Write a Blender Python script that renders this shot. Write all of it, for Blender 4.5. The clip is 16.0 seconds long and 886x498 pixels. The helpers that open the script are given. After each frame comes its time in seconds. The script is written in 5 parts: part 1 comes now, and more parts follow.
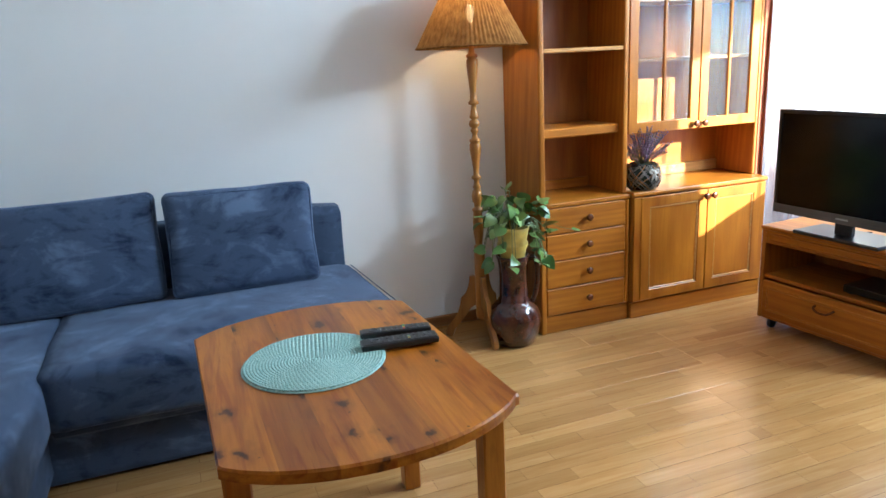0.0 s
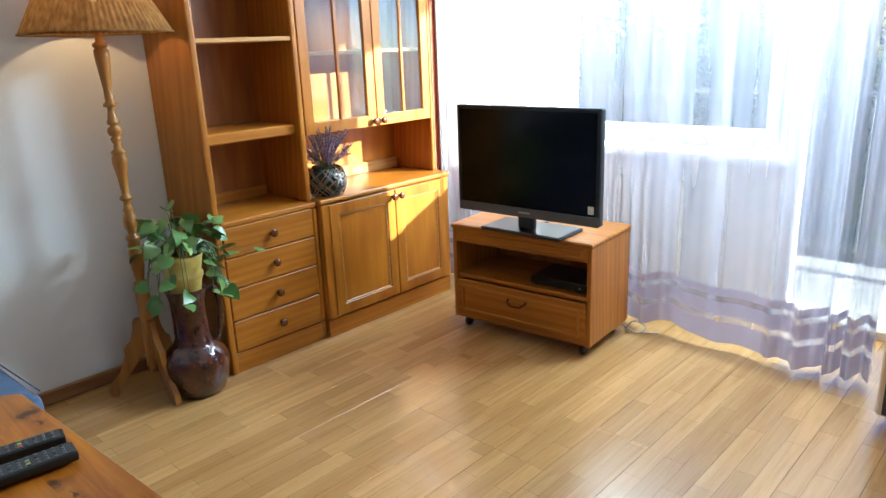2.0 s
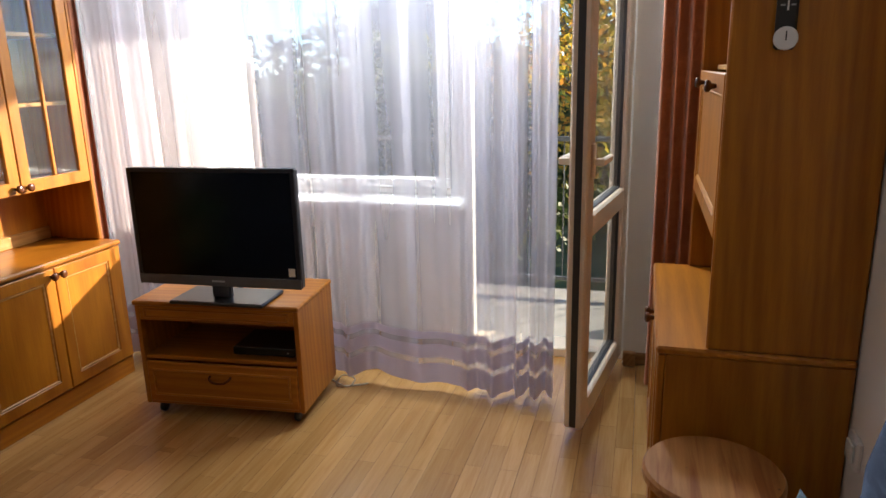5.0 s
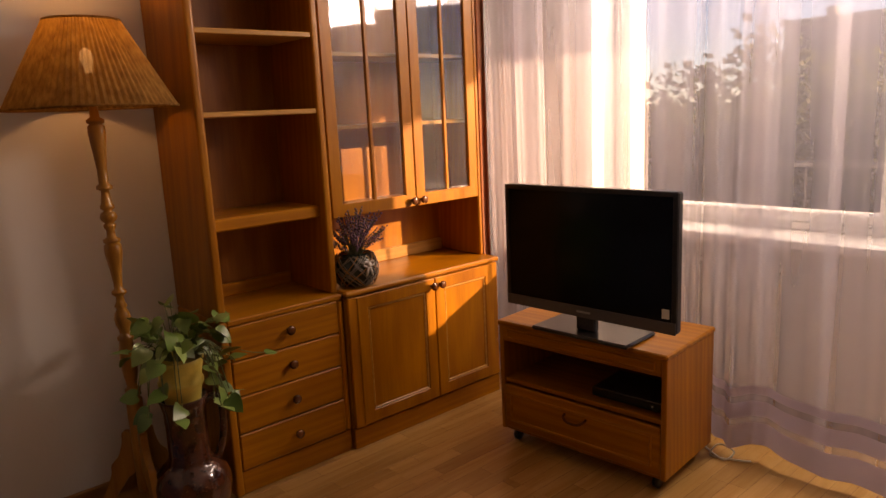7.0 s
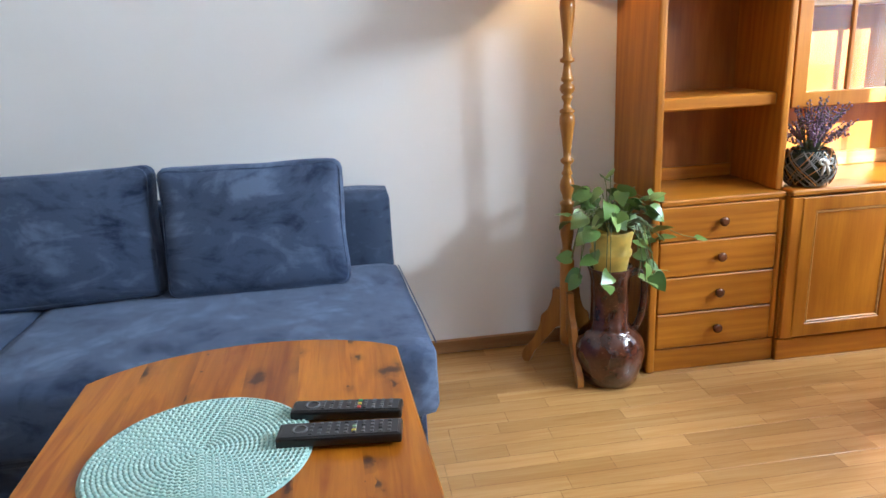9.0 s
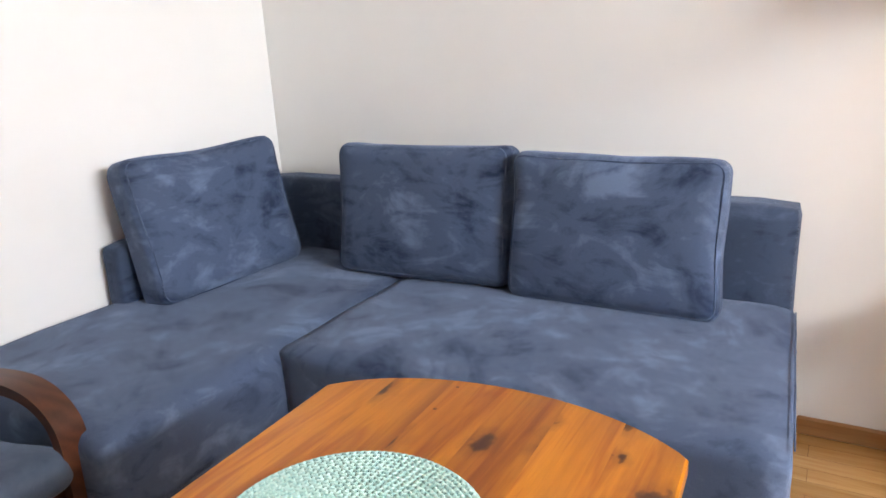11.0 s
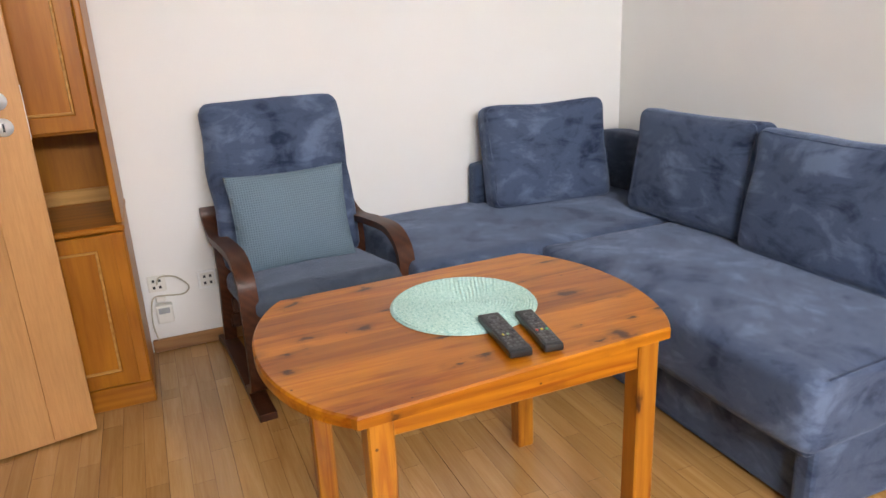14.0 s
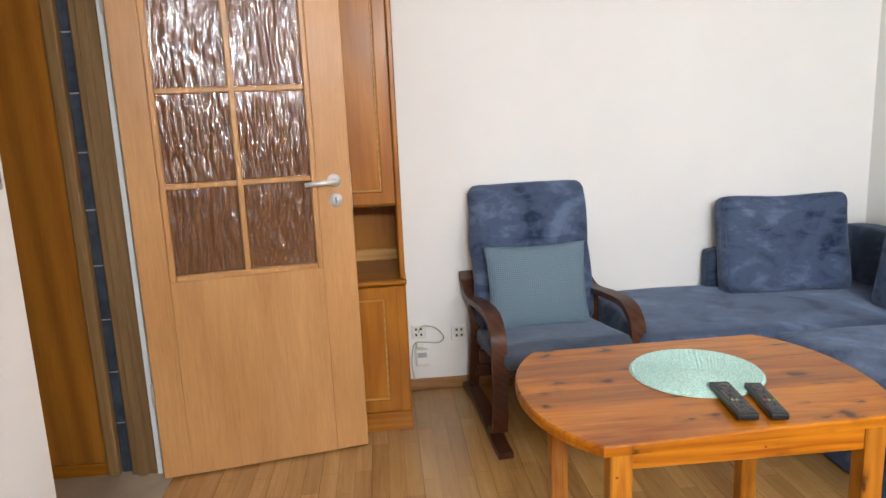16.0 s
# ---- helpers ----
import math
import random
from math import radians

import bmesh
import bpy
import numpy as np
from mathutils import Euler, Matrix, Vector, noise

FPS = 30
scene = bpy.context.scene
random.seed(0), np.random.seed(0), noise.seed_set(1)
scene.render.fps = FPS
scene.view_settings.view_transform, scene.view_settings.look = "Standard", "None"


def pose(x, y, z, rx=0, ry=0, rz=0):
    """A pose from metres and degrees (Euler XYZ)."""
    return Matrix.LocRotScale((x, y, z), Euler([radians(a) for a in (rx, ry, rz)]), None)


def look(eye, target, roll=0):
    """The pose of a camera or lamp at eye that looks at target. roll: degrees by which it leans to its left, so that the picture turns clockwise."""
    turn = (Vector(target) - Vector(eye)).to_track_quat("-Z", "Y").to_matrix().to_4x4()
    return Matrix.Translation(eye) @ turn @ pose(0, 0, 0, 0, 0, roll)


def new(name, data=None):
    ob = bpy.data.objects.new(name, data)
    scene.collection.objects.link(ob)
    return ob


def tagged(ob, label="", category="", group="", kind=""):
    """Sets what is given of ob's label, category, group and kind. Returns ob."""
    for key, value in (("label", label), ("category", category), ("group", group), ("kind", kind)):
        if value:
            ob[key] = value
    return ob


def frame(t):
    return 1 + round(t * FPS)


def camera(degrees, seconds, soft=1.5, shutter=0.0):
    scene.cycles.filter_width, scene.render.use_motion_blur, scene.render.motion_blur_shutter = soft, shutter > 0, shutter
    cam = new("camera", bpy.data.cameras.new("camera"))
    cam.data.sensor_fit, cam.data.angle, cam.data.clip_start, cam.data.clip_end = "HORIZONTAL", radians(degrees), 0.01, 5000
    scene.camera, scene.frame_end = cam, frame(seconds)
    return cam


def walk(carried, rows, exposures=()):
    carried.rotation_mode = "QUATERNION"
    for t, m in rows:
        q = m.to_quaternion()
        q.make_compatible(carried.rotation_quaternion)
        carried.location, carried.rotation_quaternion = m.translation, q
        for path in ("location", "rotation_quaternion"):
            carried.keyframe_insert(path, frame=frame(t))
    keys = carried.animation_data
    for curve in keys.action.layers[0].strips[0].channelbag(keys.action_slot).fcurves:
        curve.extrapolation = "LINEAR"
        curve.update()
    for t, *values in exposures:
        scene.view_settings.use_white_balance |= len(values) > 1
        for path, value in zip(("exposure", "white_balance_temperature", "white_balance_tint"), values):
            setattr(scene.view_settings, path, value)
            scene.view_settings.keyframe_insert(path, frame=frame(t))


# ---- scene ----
cam = camera(64.8, 16.0)
PATH = [
    (0, (1.272, 0.296, 1.312), (1.936, 2.112, 0.799), -3.0),
    (0.5, (1.333, 0.448, 1.316), (2.081, 2.228, 0.794), -2.8),
    (1, (1.388, 0.573, 1.297), (2.358, 2.237, 0.757), -2.8),
    (1.5, (1.476, 0.634, 1.3), (2.668, 2.139, 0.741), -2.7),
    (2, (1.493, 0.657, 1.301), (2.884, 1.978, 0.734), -2.3),
    (2.5, (1.429, 0.683, 1.287), (3.045, 1.713, 0.717), -1.8),
    (2.8, (1.412, 0.668, 1.267), (3.113, 1.555, 0.701), -1.5),
    (3, (1.362, 0.694, 1.278), (3.114, 1.474, 0.709), -1.4),
    (3.2, (1.374, 0.666, 1.276), (3.147, 1.392, 0.704), -1.5),
    (5.3, (1.615, 0.819, 1.387), (3.478, 1.353, 0.891), -1.3),
    (5.5, (1.665, 0.805, 1.371), (3.49, 1.493, 0.926), -1.8),
    (6, (1.73, 0.877, 1.373), (3.395, 1.914, 0.985), -2.1),
    (6.5, (1.812, 0.914, 1.331), (3.265, 2.242, 0.977), -2.3),
    (7, (1.877, 0.914, 1.314), (3.173, 2.388, 0.931), -2.7),
    (7.5, (1.889, 0.916, 1.303), (2.974, 2.541, 0.881), -2.8),
    (8, (1.879, 0.914, 1.276), (2.695, 2.68, 0.811), -2.8),
    (8.5, (1.839, 0.914, 1.253), (2.373, 2.768, 0.728), -3.0),
    (9, (1.787, 0.913, 1.223), (2.028, 2.814, 0.647), -3.0),
    (9.5, (1.746, 0.921, 1.212), (1.662, 2.823, 0.602), -3.0),
    (10, (1.739, 1.042, 1.195), (1.342, 2.901, 0.572), -2.9),
    (10.2, (1.768, 1.115, 1.18), (1.232, 2.944, 0.573), -3.0),
    (12.5, (2.492, 1.587, 1.209), (1.027, 2.809, 0.606), -3.0),
    (13, (2.627, 1.481, 1.217), (1.027, 2.515, 0.606), -2.7),
    (13.5, (2.791, 1.364, 1.215), (1.099, 2.24, 0.605), -2.5),
    (14, (2.942, 1.29, 1.265), (1.183, 2.014, 0.646), -2.8),
    (14.5, (3.063, 1.243, 1.303), (1.223, 1.761, 0.713), -2.8),
    (15, (3.16, 1.163, 1.333), (1.269, 1.525, 0.788), -2.9),
    (15.5, (3.205, 1.108, 1.364), (1.278, 1.355, 0.89), -2.7),
    (16, (3.272, 1.097, 1.351), (1.316, 1.256, 0.963), -2.5),
]
EXPOSURES = [(0.0, 3.25, 5350, -1), (1.5, 3.2, 5050, -5), (2.0, 3.15, 5250, -5), (2.5, 2.65, 5900, 5), (3.2, 2.4, 6400, 9), (5.3, 1.85, 6700, 9), (6.0, 1.42, 9300, 23), (7.0, 1.35, 11500, 36), (7.7, 2.25, 8300, 16), (8.1, 3.1, 6600, 9), (8.5, 3.3, 5800, 4), (9.0, 3.5, 5800, 5), (10.2, 3.82, 6400, 9), (12.3, 3.72, 7150, 13), (14.0, 3.5, 7150, 13), (16.0, 3.52, 6900, 9)]
walk(cam, [(t, look(eye, target, roll)) for t, eye, target, roll in PATH], EXPOSURES)

# ---- light ----
SUN_WAY = Vector((-0.852, 1.0, -0.379)).normalized()
world = bpy.data.worlds.new("sky")
scene.world = world
world.use_nodes = True
wn = world.node_tree
sky = wn.nodes.new("ShaderNodeTexSky")
sky.sky_type = "NISHITA"
sky.sun_disc = False
sky.altitude, sky.air_density, sky.dust_density, sky.ozone_density = 600, 0.7, 0.1, 4.0
sky.sun_elevation = math.asin(-SUN_WAY.z)
sky.sun_rotation = math.atan2(-SUN_WAY.x, -SUN_WAY.y)
wn.links.new(sky.outputs[0], wn.nodes["Background"].inputs[0])
wn.nodes["Background"].inputs[1].default_value = 0.075
sun = new("sun", bpy.data.lights.new("sun", "SUN"))
sun.data.energy, sun.data.angle, sun.data.color = 5.0, radians(0.6), (1.0, 0.86, 0.66)
sun.matrix_world = look((12, -6, 8), Vector((12, -6, 8)) + SUN_WAY)
# sky light that enters by the upper part of the window and of the balcony doorway
for y0, y1 in ((1.74, 2.88), (0.94, 1.58)):
    lamp = new("window_light", bpy.data.lights.new("window_light", "AREA"))
    lamp.data.shape, lamp.data.size, lamp.data.size_y = "RECTANGLE", y1 - y0, 0.26
    lamp.data.energy, lamp.data.color = (10 if y0 > 1.5 else 21) * (y1 - y0), (0.84, 0.92, 1.0)
    lamp.matrix_world = look((4.93, (y0 + y1) / 2, 2.09), (1.9, (y0 + y1) / 2 + 1.9, 0.9))

# ---- materials ----
def material(name):
    m = bpy.data.materials.new(name)
    m.use_nodes = True
    nt = m.node_tree
    return m, nt, nt.nodes["Principled BSDF"]


def node(nt, kind, **values):
    n = nt.nodes.new(kind)
    for key, value in values.items():
        n.inputs[key.replace("_", " ")].default_value = value
    return n


def coords(nt, scale, shift=True):
    """Object coordinates, stretched, and moved by a random amount for each object."""
    tc = nt.nodes.new("ShaderNodeTexCoord")
    mp = nt.nodes.new("ShaderNodeMapping")
    mp.inputs["Scale"].default_value = scale
    nt.links.new(tc.outputs["Object"], mp.inputs["Vector"])
    if shift:
        oi = nt.nodes.new("ShaderNodeObjectInfo")
        ml = nt.nodes.new("ShaderNodeMath")
        ml.operation = "MULTIPLY"
        ml.inputs[1].default_value = 37.0
        nt.links.new(oi.outputs["Random"], ml.inputs[0])
        nt.links.new(ml.outputs[0], mp.inputs["Location"])
    return mp.outputs["Vector"]


def ramp(nt, fac, stops):
    r = nt.nodes.new("ShaderNodeValToRGB")
    while len(r.color_ramp.elements) < len(stops):
        r.color_ramp.elements.new(0.5)
    for e, (p, c) in zip(r.color_ramp.elements, stops):
        e.position, e.color = p, (*c, 1)
    nt.links.new(fac, r.inputs["Fac"])
    return r.outputs["Color"]


def mix(nt, a, b, fac, blend="MIX"):
    m = nt.nodes.new("ShaderNodeMix")
    m.data_type, m.blend_type = "RGBA", blend
    for sock, v in ((m.inputs[0], fac), (m.inputs[6], a), (m.inputs[7], b)):
        if isinstance(v, bpy.types.NodeSocket):
            nt.links.new(v, sock)
        else:
            sock.default_value = v if isinstance(v, (int, float)) else (*v, 1)
    return m.outputs[2]


def bump(nt, bsdf, height, strength, distance=0.002):
    b = node(nt, "ShaderNodeBump", Strength=strength, Distance=distance)
    nt.links.new(height, b.inputs["Height"])
    nt.links.new(b.outputs[0], bsdf.inputs["Normal"])


def noise_of(nt, vec, scale, detail=4.0, rough=0.55, distort=0.0):
    n = node(nt, "ShaderNodeTexNoise", Scale=scale, Detail=detail, Roughness=rough, Distortion=distort)
    nt.links.new(vec, n.inputs["Vector"])
    return n.outputs["Fac"]


def wood(name, dark, light, along="z", rough=0.40, knots=False, coat=0.18, random_tone=0.14, grain=1.0):
    m, nt, p = material(name)
    stretch = {"x": (0.6, 9, 9), "y": (9, 0.6, 9), "z": (9, 9, 0.6)}[along]
    vec = coords(nt, tuple(s * grain for s in stretch))
    broad = noise_of(nt, vec, 1.1, 3, 0.5, 0.8)
    w = node(nt, "ShaderNodeTexWave", Scale=1.3, Distortion=9.0, Detail=3.0, Detail_Scale=0.7)
    w.wave_type = "RINGS"
    nt.links.new(vec, w.inputs["Vector"])
    fine = noise_of(nt, coords(nt, tuple(s * 7 for s in stretch)), 2.0, 5, 0.7)
    c = ramp(nt, mix(nt, w.outputs["Fac"], broad, 0.84 if knots else 0.80), [(0.25, dark), (0.72, light)])
    c = mix(nt, c, ramp(nt, fine, [(0.32, (0.60, 0.50, 0.42)), (0.60, (1, 1, 1))]), 0.36, "MULTIPLY")
    oi = nt.nodes.new("ShaderNodeObjectInfo")
    tone = ramp(nt, oi.outputs["Random"], [(0.0, (1 - random_tone,) * 3), (1.0, (1.0, 1.0, 1.0))])
    c = mix(nt, c, tone, 1.0, "MULTIPLY")
    if knots:
        v = node(nt, "ShaderNodeTexVoronoi", Scale=1.0, Randomness=1.0)
        v.voronoi_dimensions = "2D" if along == "y" else "3D"
        kvec = coords(nt, {"x": (4.2, 10.5, 10.5), "y": (11.0, 6.5, 11.0), "z": (10.5, 10.5, 4.2)}[along])
        wob = node(nt, "ShaderNodeTexNoise", Scale=2.2, Detail=3.0)
        nt.links.new(kvec, wob.inputs["Vector"])
        add = nt.nodes.new("ShaderNodeVectorMath")
        add.operation = "MULTIPLY_ADD"
        add.inputs[1].default_value = (0.75, 0.75, 0.75)
        nt.links.new(wob.outputs["Color"], add.inputs[0])
        nt.links.new(kvec, add.inputs[2])
        nt.links.new(add.outputs[0], v.inputs["Vector"])
        size = node(nt, "ShaderNodeSeparateColor")
        nt.links.new(v.outputs["Color"], size.inputs[0])
        wide = nt.nodes.new("ShaderNodeMapRange")
        wide.inputs[3].default_value, wide.inputs[4].default_value = 0.55, 1.5
        nt.links.new(size.outputs[1], wide.inputs[0])
        far = nt.nodes.new("ShaderNodeMath")
        far.operation = "MULTIPLY"
        nt.links.new(v.outputs["Distance"], far.inputs[0])
        nt.links.new(wide.outputs[0], far.inputs[1])
        k = ramp(nt, far.outputs[0], [(0.05, (1, 1, 1)), (0.10, (0.8, 0.8, 0.8)), (0.15, (0.32, 0.32, 0.32)), (0.36, (0, 0, 0))])
        pick = ramp(nt, v.outputs["Color"], [(0.36, (0, 0, 0)), (0.38, (1, 1, 1))])
        c = mix(nt, c, (0.060, 0.014, 0.004), mix(nt, (0, 0, 0), k, pick))
        dots = node(nt, "ShaderNodeTexVoronoi", Scale=26.0, Randomness=1.0)
        nt.links.new(coords(nt, (1, 1, 1)), dots.inputs["Vector"])
        few = ramp(nt, dots.outputs["Color"], [(0.70, (0, 0, 0)), (0.72, (1, 1, 1))])
        spot = ramp(nt, dots.outputs["Distance"], [(0.07, (0.8, 0.8, 0.8)), (0.11, (0, 0, 0))])
        c = mix(nt, c, (0.05, 0.012, 0.004), mix(nt, (0, 0, 0), spot, few))
        streak = noise_of(nt, coords(nt, tuple(q * 2.2 for q in stretch)), 1.4, 3, 0.6, 1.2)
        c = mix(nt, c, ramp(nt, streak, [(0.34, (0.62, 0.40, 0.30)), (0.50, (1, 1, 1))]), 0.75, "MULTIPLY")
    nt.links.new(c, p.inputs["Base Color"])
    p.inputs["Roughness"].default_value = rough
    p.inputs["Specular IOR Level"].default_value = 0.3
    p.inputs["Coat Weight"].default_value = coat * 0.55
    p.inputs["Coat Roughness"].default_value = 0.2
    bump(nt, p, fine, 0.12, 0.001)
    return m


def plain(name, colour, rough=0.5, metal=0.0, speck=0.08, scale=30.0, relief=0.0, coat=0.0, spec=0.5):
    m, nt, p = material(name)
    n = noise_of(nt, coords(nt, (1, 1, 1)), scale, 5)
    lo, hi = tuple(v * (1 - speck) for v in colour), tuple(min(1, v * (1 + speck)) for v in colour)
    nt.links.new(ramp(nt, n, [(0.3, lo), (0.7, hi)]), p.inputs["Base Color"])
    p.inputs["Roughness"].default_value, p.inputs["Metallic"].default_value = rough, metal
    p.inputs["Coat Weight"].default_value = coat
    p.inputs["Specular IOR Level"].default_value = spec
    if relief:
        bump(nt, p, n, relief, 0.003)
    return m


def plaster(name, colour):
    m, nt, p = material(name)
    vec = coords(nt, (1, 1, 1), False)
    big = noise_of(nt, vec, 1.3, 4)
    fine = noise_of(nt, vec, 130, 4, 0.7)
    c = ramp(nt, big, [(0.3, tuple(v * 0.955 for v in colour)), (0.7, colour)])
    nt.links.new(c, p.inputs["Base Color"])
    p.inputs["Roughness"].default_value = 0.75
    bump(nt, p, mix(nt, fine, big, 0.3), 0.18, 0.002)
    return m


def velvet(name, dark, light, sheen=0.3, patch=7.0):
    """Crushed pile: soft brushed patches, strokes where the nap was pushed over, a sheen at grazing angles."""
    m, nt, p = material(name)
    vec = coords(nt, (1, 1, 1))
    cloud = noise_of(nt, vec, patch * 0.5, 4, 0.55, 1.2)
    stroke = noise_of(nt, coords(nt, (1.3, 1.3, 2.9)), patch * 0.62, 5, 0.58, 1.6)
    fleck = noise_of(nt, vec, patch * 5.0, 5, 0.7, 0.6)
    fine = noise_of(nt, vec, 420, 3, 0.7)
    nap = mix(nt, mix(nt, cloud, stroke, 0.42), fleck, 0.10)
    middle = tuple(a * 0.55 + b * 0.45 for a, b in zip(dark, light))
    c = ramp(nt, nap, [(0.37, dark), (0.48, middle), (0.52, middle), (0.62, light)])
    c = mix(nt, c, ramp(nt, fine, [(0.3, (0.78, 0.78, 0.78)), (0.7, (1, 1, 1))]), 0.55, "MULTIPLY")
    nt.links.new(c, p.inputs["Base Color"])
    p.inputs["Roughness"].default_value = 0.8
    p.inputs["Specular IOR Level"].default_value = 0.15
    p.inputs["Sheen Weight"].default_value = sheen
    p.inputs["Sheen Roughness"].default_value = 0.38
    p.inputs["Sheen Tint"].default_value = (0.62, 0.74, 1.0, 1)
    bump(nt, p, mix(nt, fine, nap, 0.7), 0.55, 0.008)
    return m


def glass(name, tint=(1, 1, 1), rough=0.0, gloss=1.0):
    """A thin pane: mostly clear, with a mirror-like gloss at its surface."""
    m, nt, p = material(name)
    nt.nodes.remove(p)
    out = nt.nodes["Material Output"]
    t = nt.nodes.new("ShaderNodeBsdfTransparent")
    t.inputs[0].default_value = (*tint, 1)
    g = node(nt, "ShaderNodeBsdfGlossy", Roughness=rough)
    lw = node(nt, "ShaderNodeLayerWeight", Blend=0.5)
    pw = nt.nodes.new("ShaderNodeMath")
    pw.operation = "POWER"
    pw.inputs[1].default_value = 4.0
    nt.links.new(lw.outputs["Facing"], pw.inputs[0])
    f = nt.nodes.new("ShaderNodeMath")
    f.operation = "MULTIPLY_ADD"
    f.inputs[1].default_value, f.inputs[2].default_value = 0.55 * gloss, 0.045 * gloss
    nt.links.new(pw.outputs[0], f.inputs[0])
    s = nt.nodes.new("ShaderNodeMixShader")
    nt.links.new(f.outputs[0], s.inputs[0])
    nt.links.new(t.outputs[0], s.inputs[1])
    nt.links.new(g.outputs[0], s.inputs[2])
    nt.links.new(s.outputs[0], out.inputs[0])
    return m


def ribbed_glass(name):
    m, nt, p = material(name)
    p.inputs["Base Color"].default_value = (0.30, 0.125, 0.045, 1)
    p.inputs["Transmission Weight"].default_value = 0.55
    p.inputs["Roughness"].default_value = 0.04
    p.inputs["IOR"].default_value = 1.7
    p.inputs["Coat Weight"].default_value = 1.0
    p.inputs["Coat Roughness"].default_value = 0.03
    bump(nt, p, noise_of(nt, coords(nt, (75, 75, 16), False), 1.0, 2, 0.5, 0.3), 0.9, 0.010)
    return m


def sheer(name):
    """Thin voile with woven bands near its hem."""
    m, nt, p = material(name)
    nt.nodes.remove(p)
    out = nt.nodes["Material Output"]
    tc = nt.nodes.new("ShaderNodeTexCoord")
    sep = nt.nodes.new("ShaderNodeSeparateXYZ")
    nt.links.new(tc.outputs["Object"], sep.inputs[0])
    weave = noise_of(nt, coords(nt, (14, 14, 0.5), False), 1.0, 1)
    d = node(nt, "ShaderNodeBsdfDiffuse", Color=(0.78, 0.75, 0.82, 1))
    tl = node(nt, "ShaderNodeBsdfTranslucent", Color=(0.66, 0.63, 0.70, 1))
    cloth = nt.nodes.new("ShaderNodeMixShader")
    cloth.inputs[0].default_value = 0.55
    nt.links.new(d.outputs[0], cloth.inputs[1])
    nt.links.new(tl.outputs[0], cloth.inputs[2])
    t = nt.nodes.new("ShaderNodeBsdfTransparent")
    s = nt.nodes.new("ShaderNodeMixShader")
    cover = nt.nodes.new("ShaderNodeMapRange")
    cover.inputs[1].default_value, cover.inputs[2].default_value = 0.3, 0.7
    cover.inputs[3].default_value, cover.inputs[4].default_value = 0.27, 0.46
    nt.links.new(weave, cover.inputs[0])
    nt.links.new(cover.outputs[0], s.inputs[0])
    nt.links.new(t.outputs[0], s.inputs[1])
    nt.links.new(cloth.outputs[0], s.inputs[2])
    nt.links.new(s.outputs[0], out.inputs[0])
    return m


def cloth_band(name, colour, cover=0.9):
    m, nt, p = material(name)
    nt.nodes.remove(p)
    d = node(nt, "ShaderNodeBsdfDiffuse", Color=(*colour, 1))
    tl = node(nt, "ShaderNodeBsdfTranslucent", Color=(*colour, 1))
    cl = nt.nodes.new("ShaderNodeMixShader")
    cl.inputs[0].default_value = 0.4
    nt.links.new(d.outputs[0], cl.inputs[1])
    nt.links.new(tl.outputs[0], cl.inputs[2])
    t = nt.nodes.new("ShaderNodeBsdfTransparent")
    s = nt.nodes.new("ShaderNodeMixShader")
    s.inputs[0].default_value = cover
    nt.links.new(t.outputs[0], s.inputs[1])
    nt.links.new(cl.outputs[0], s.inputs[2])
    nt.links.new(s.outputs[0], nt.nodes["Material Output"].inputs[0])
    return m


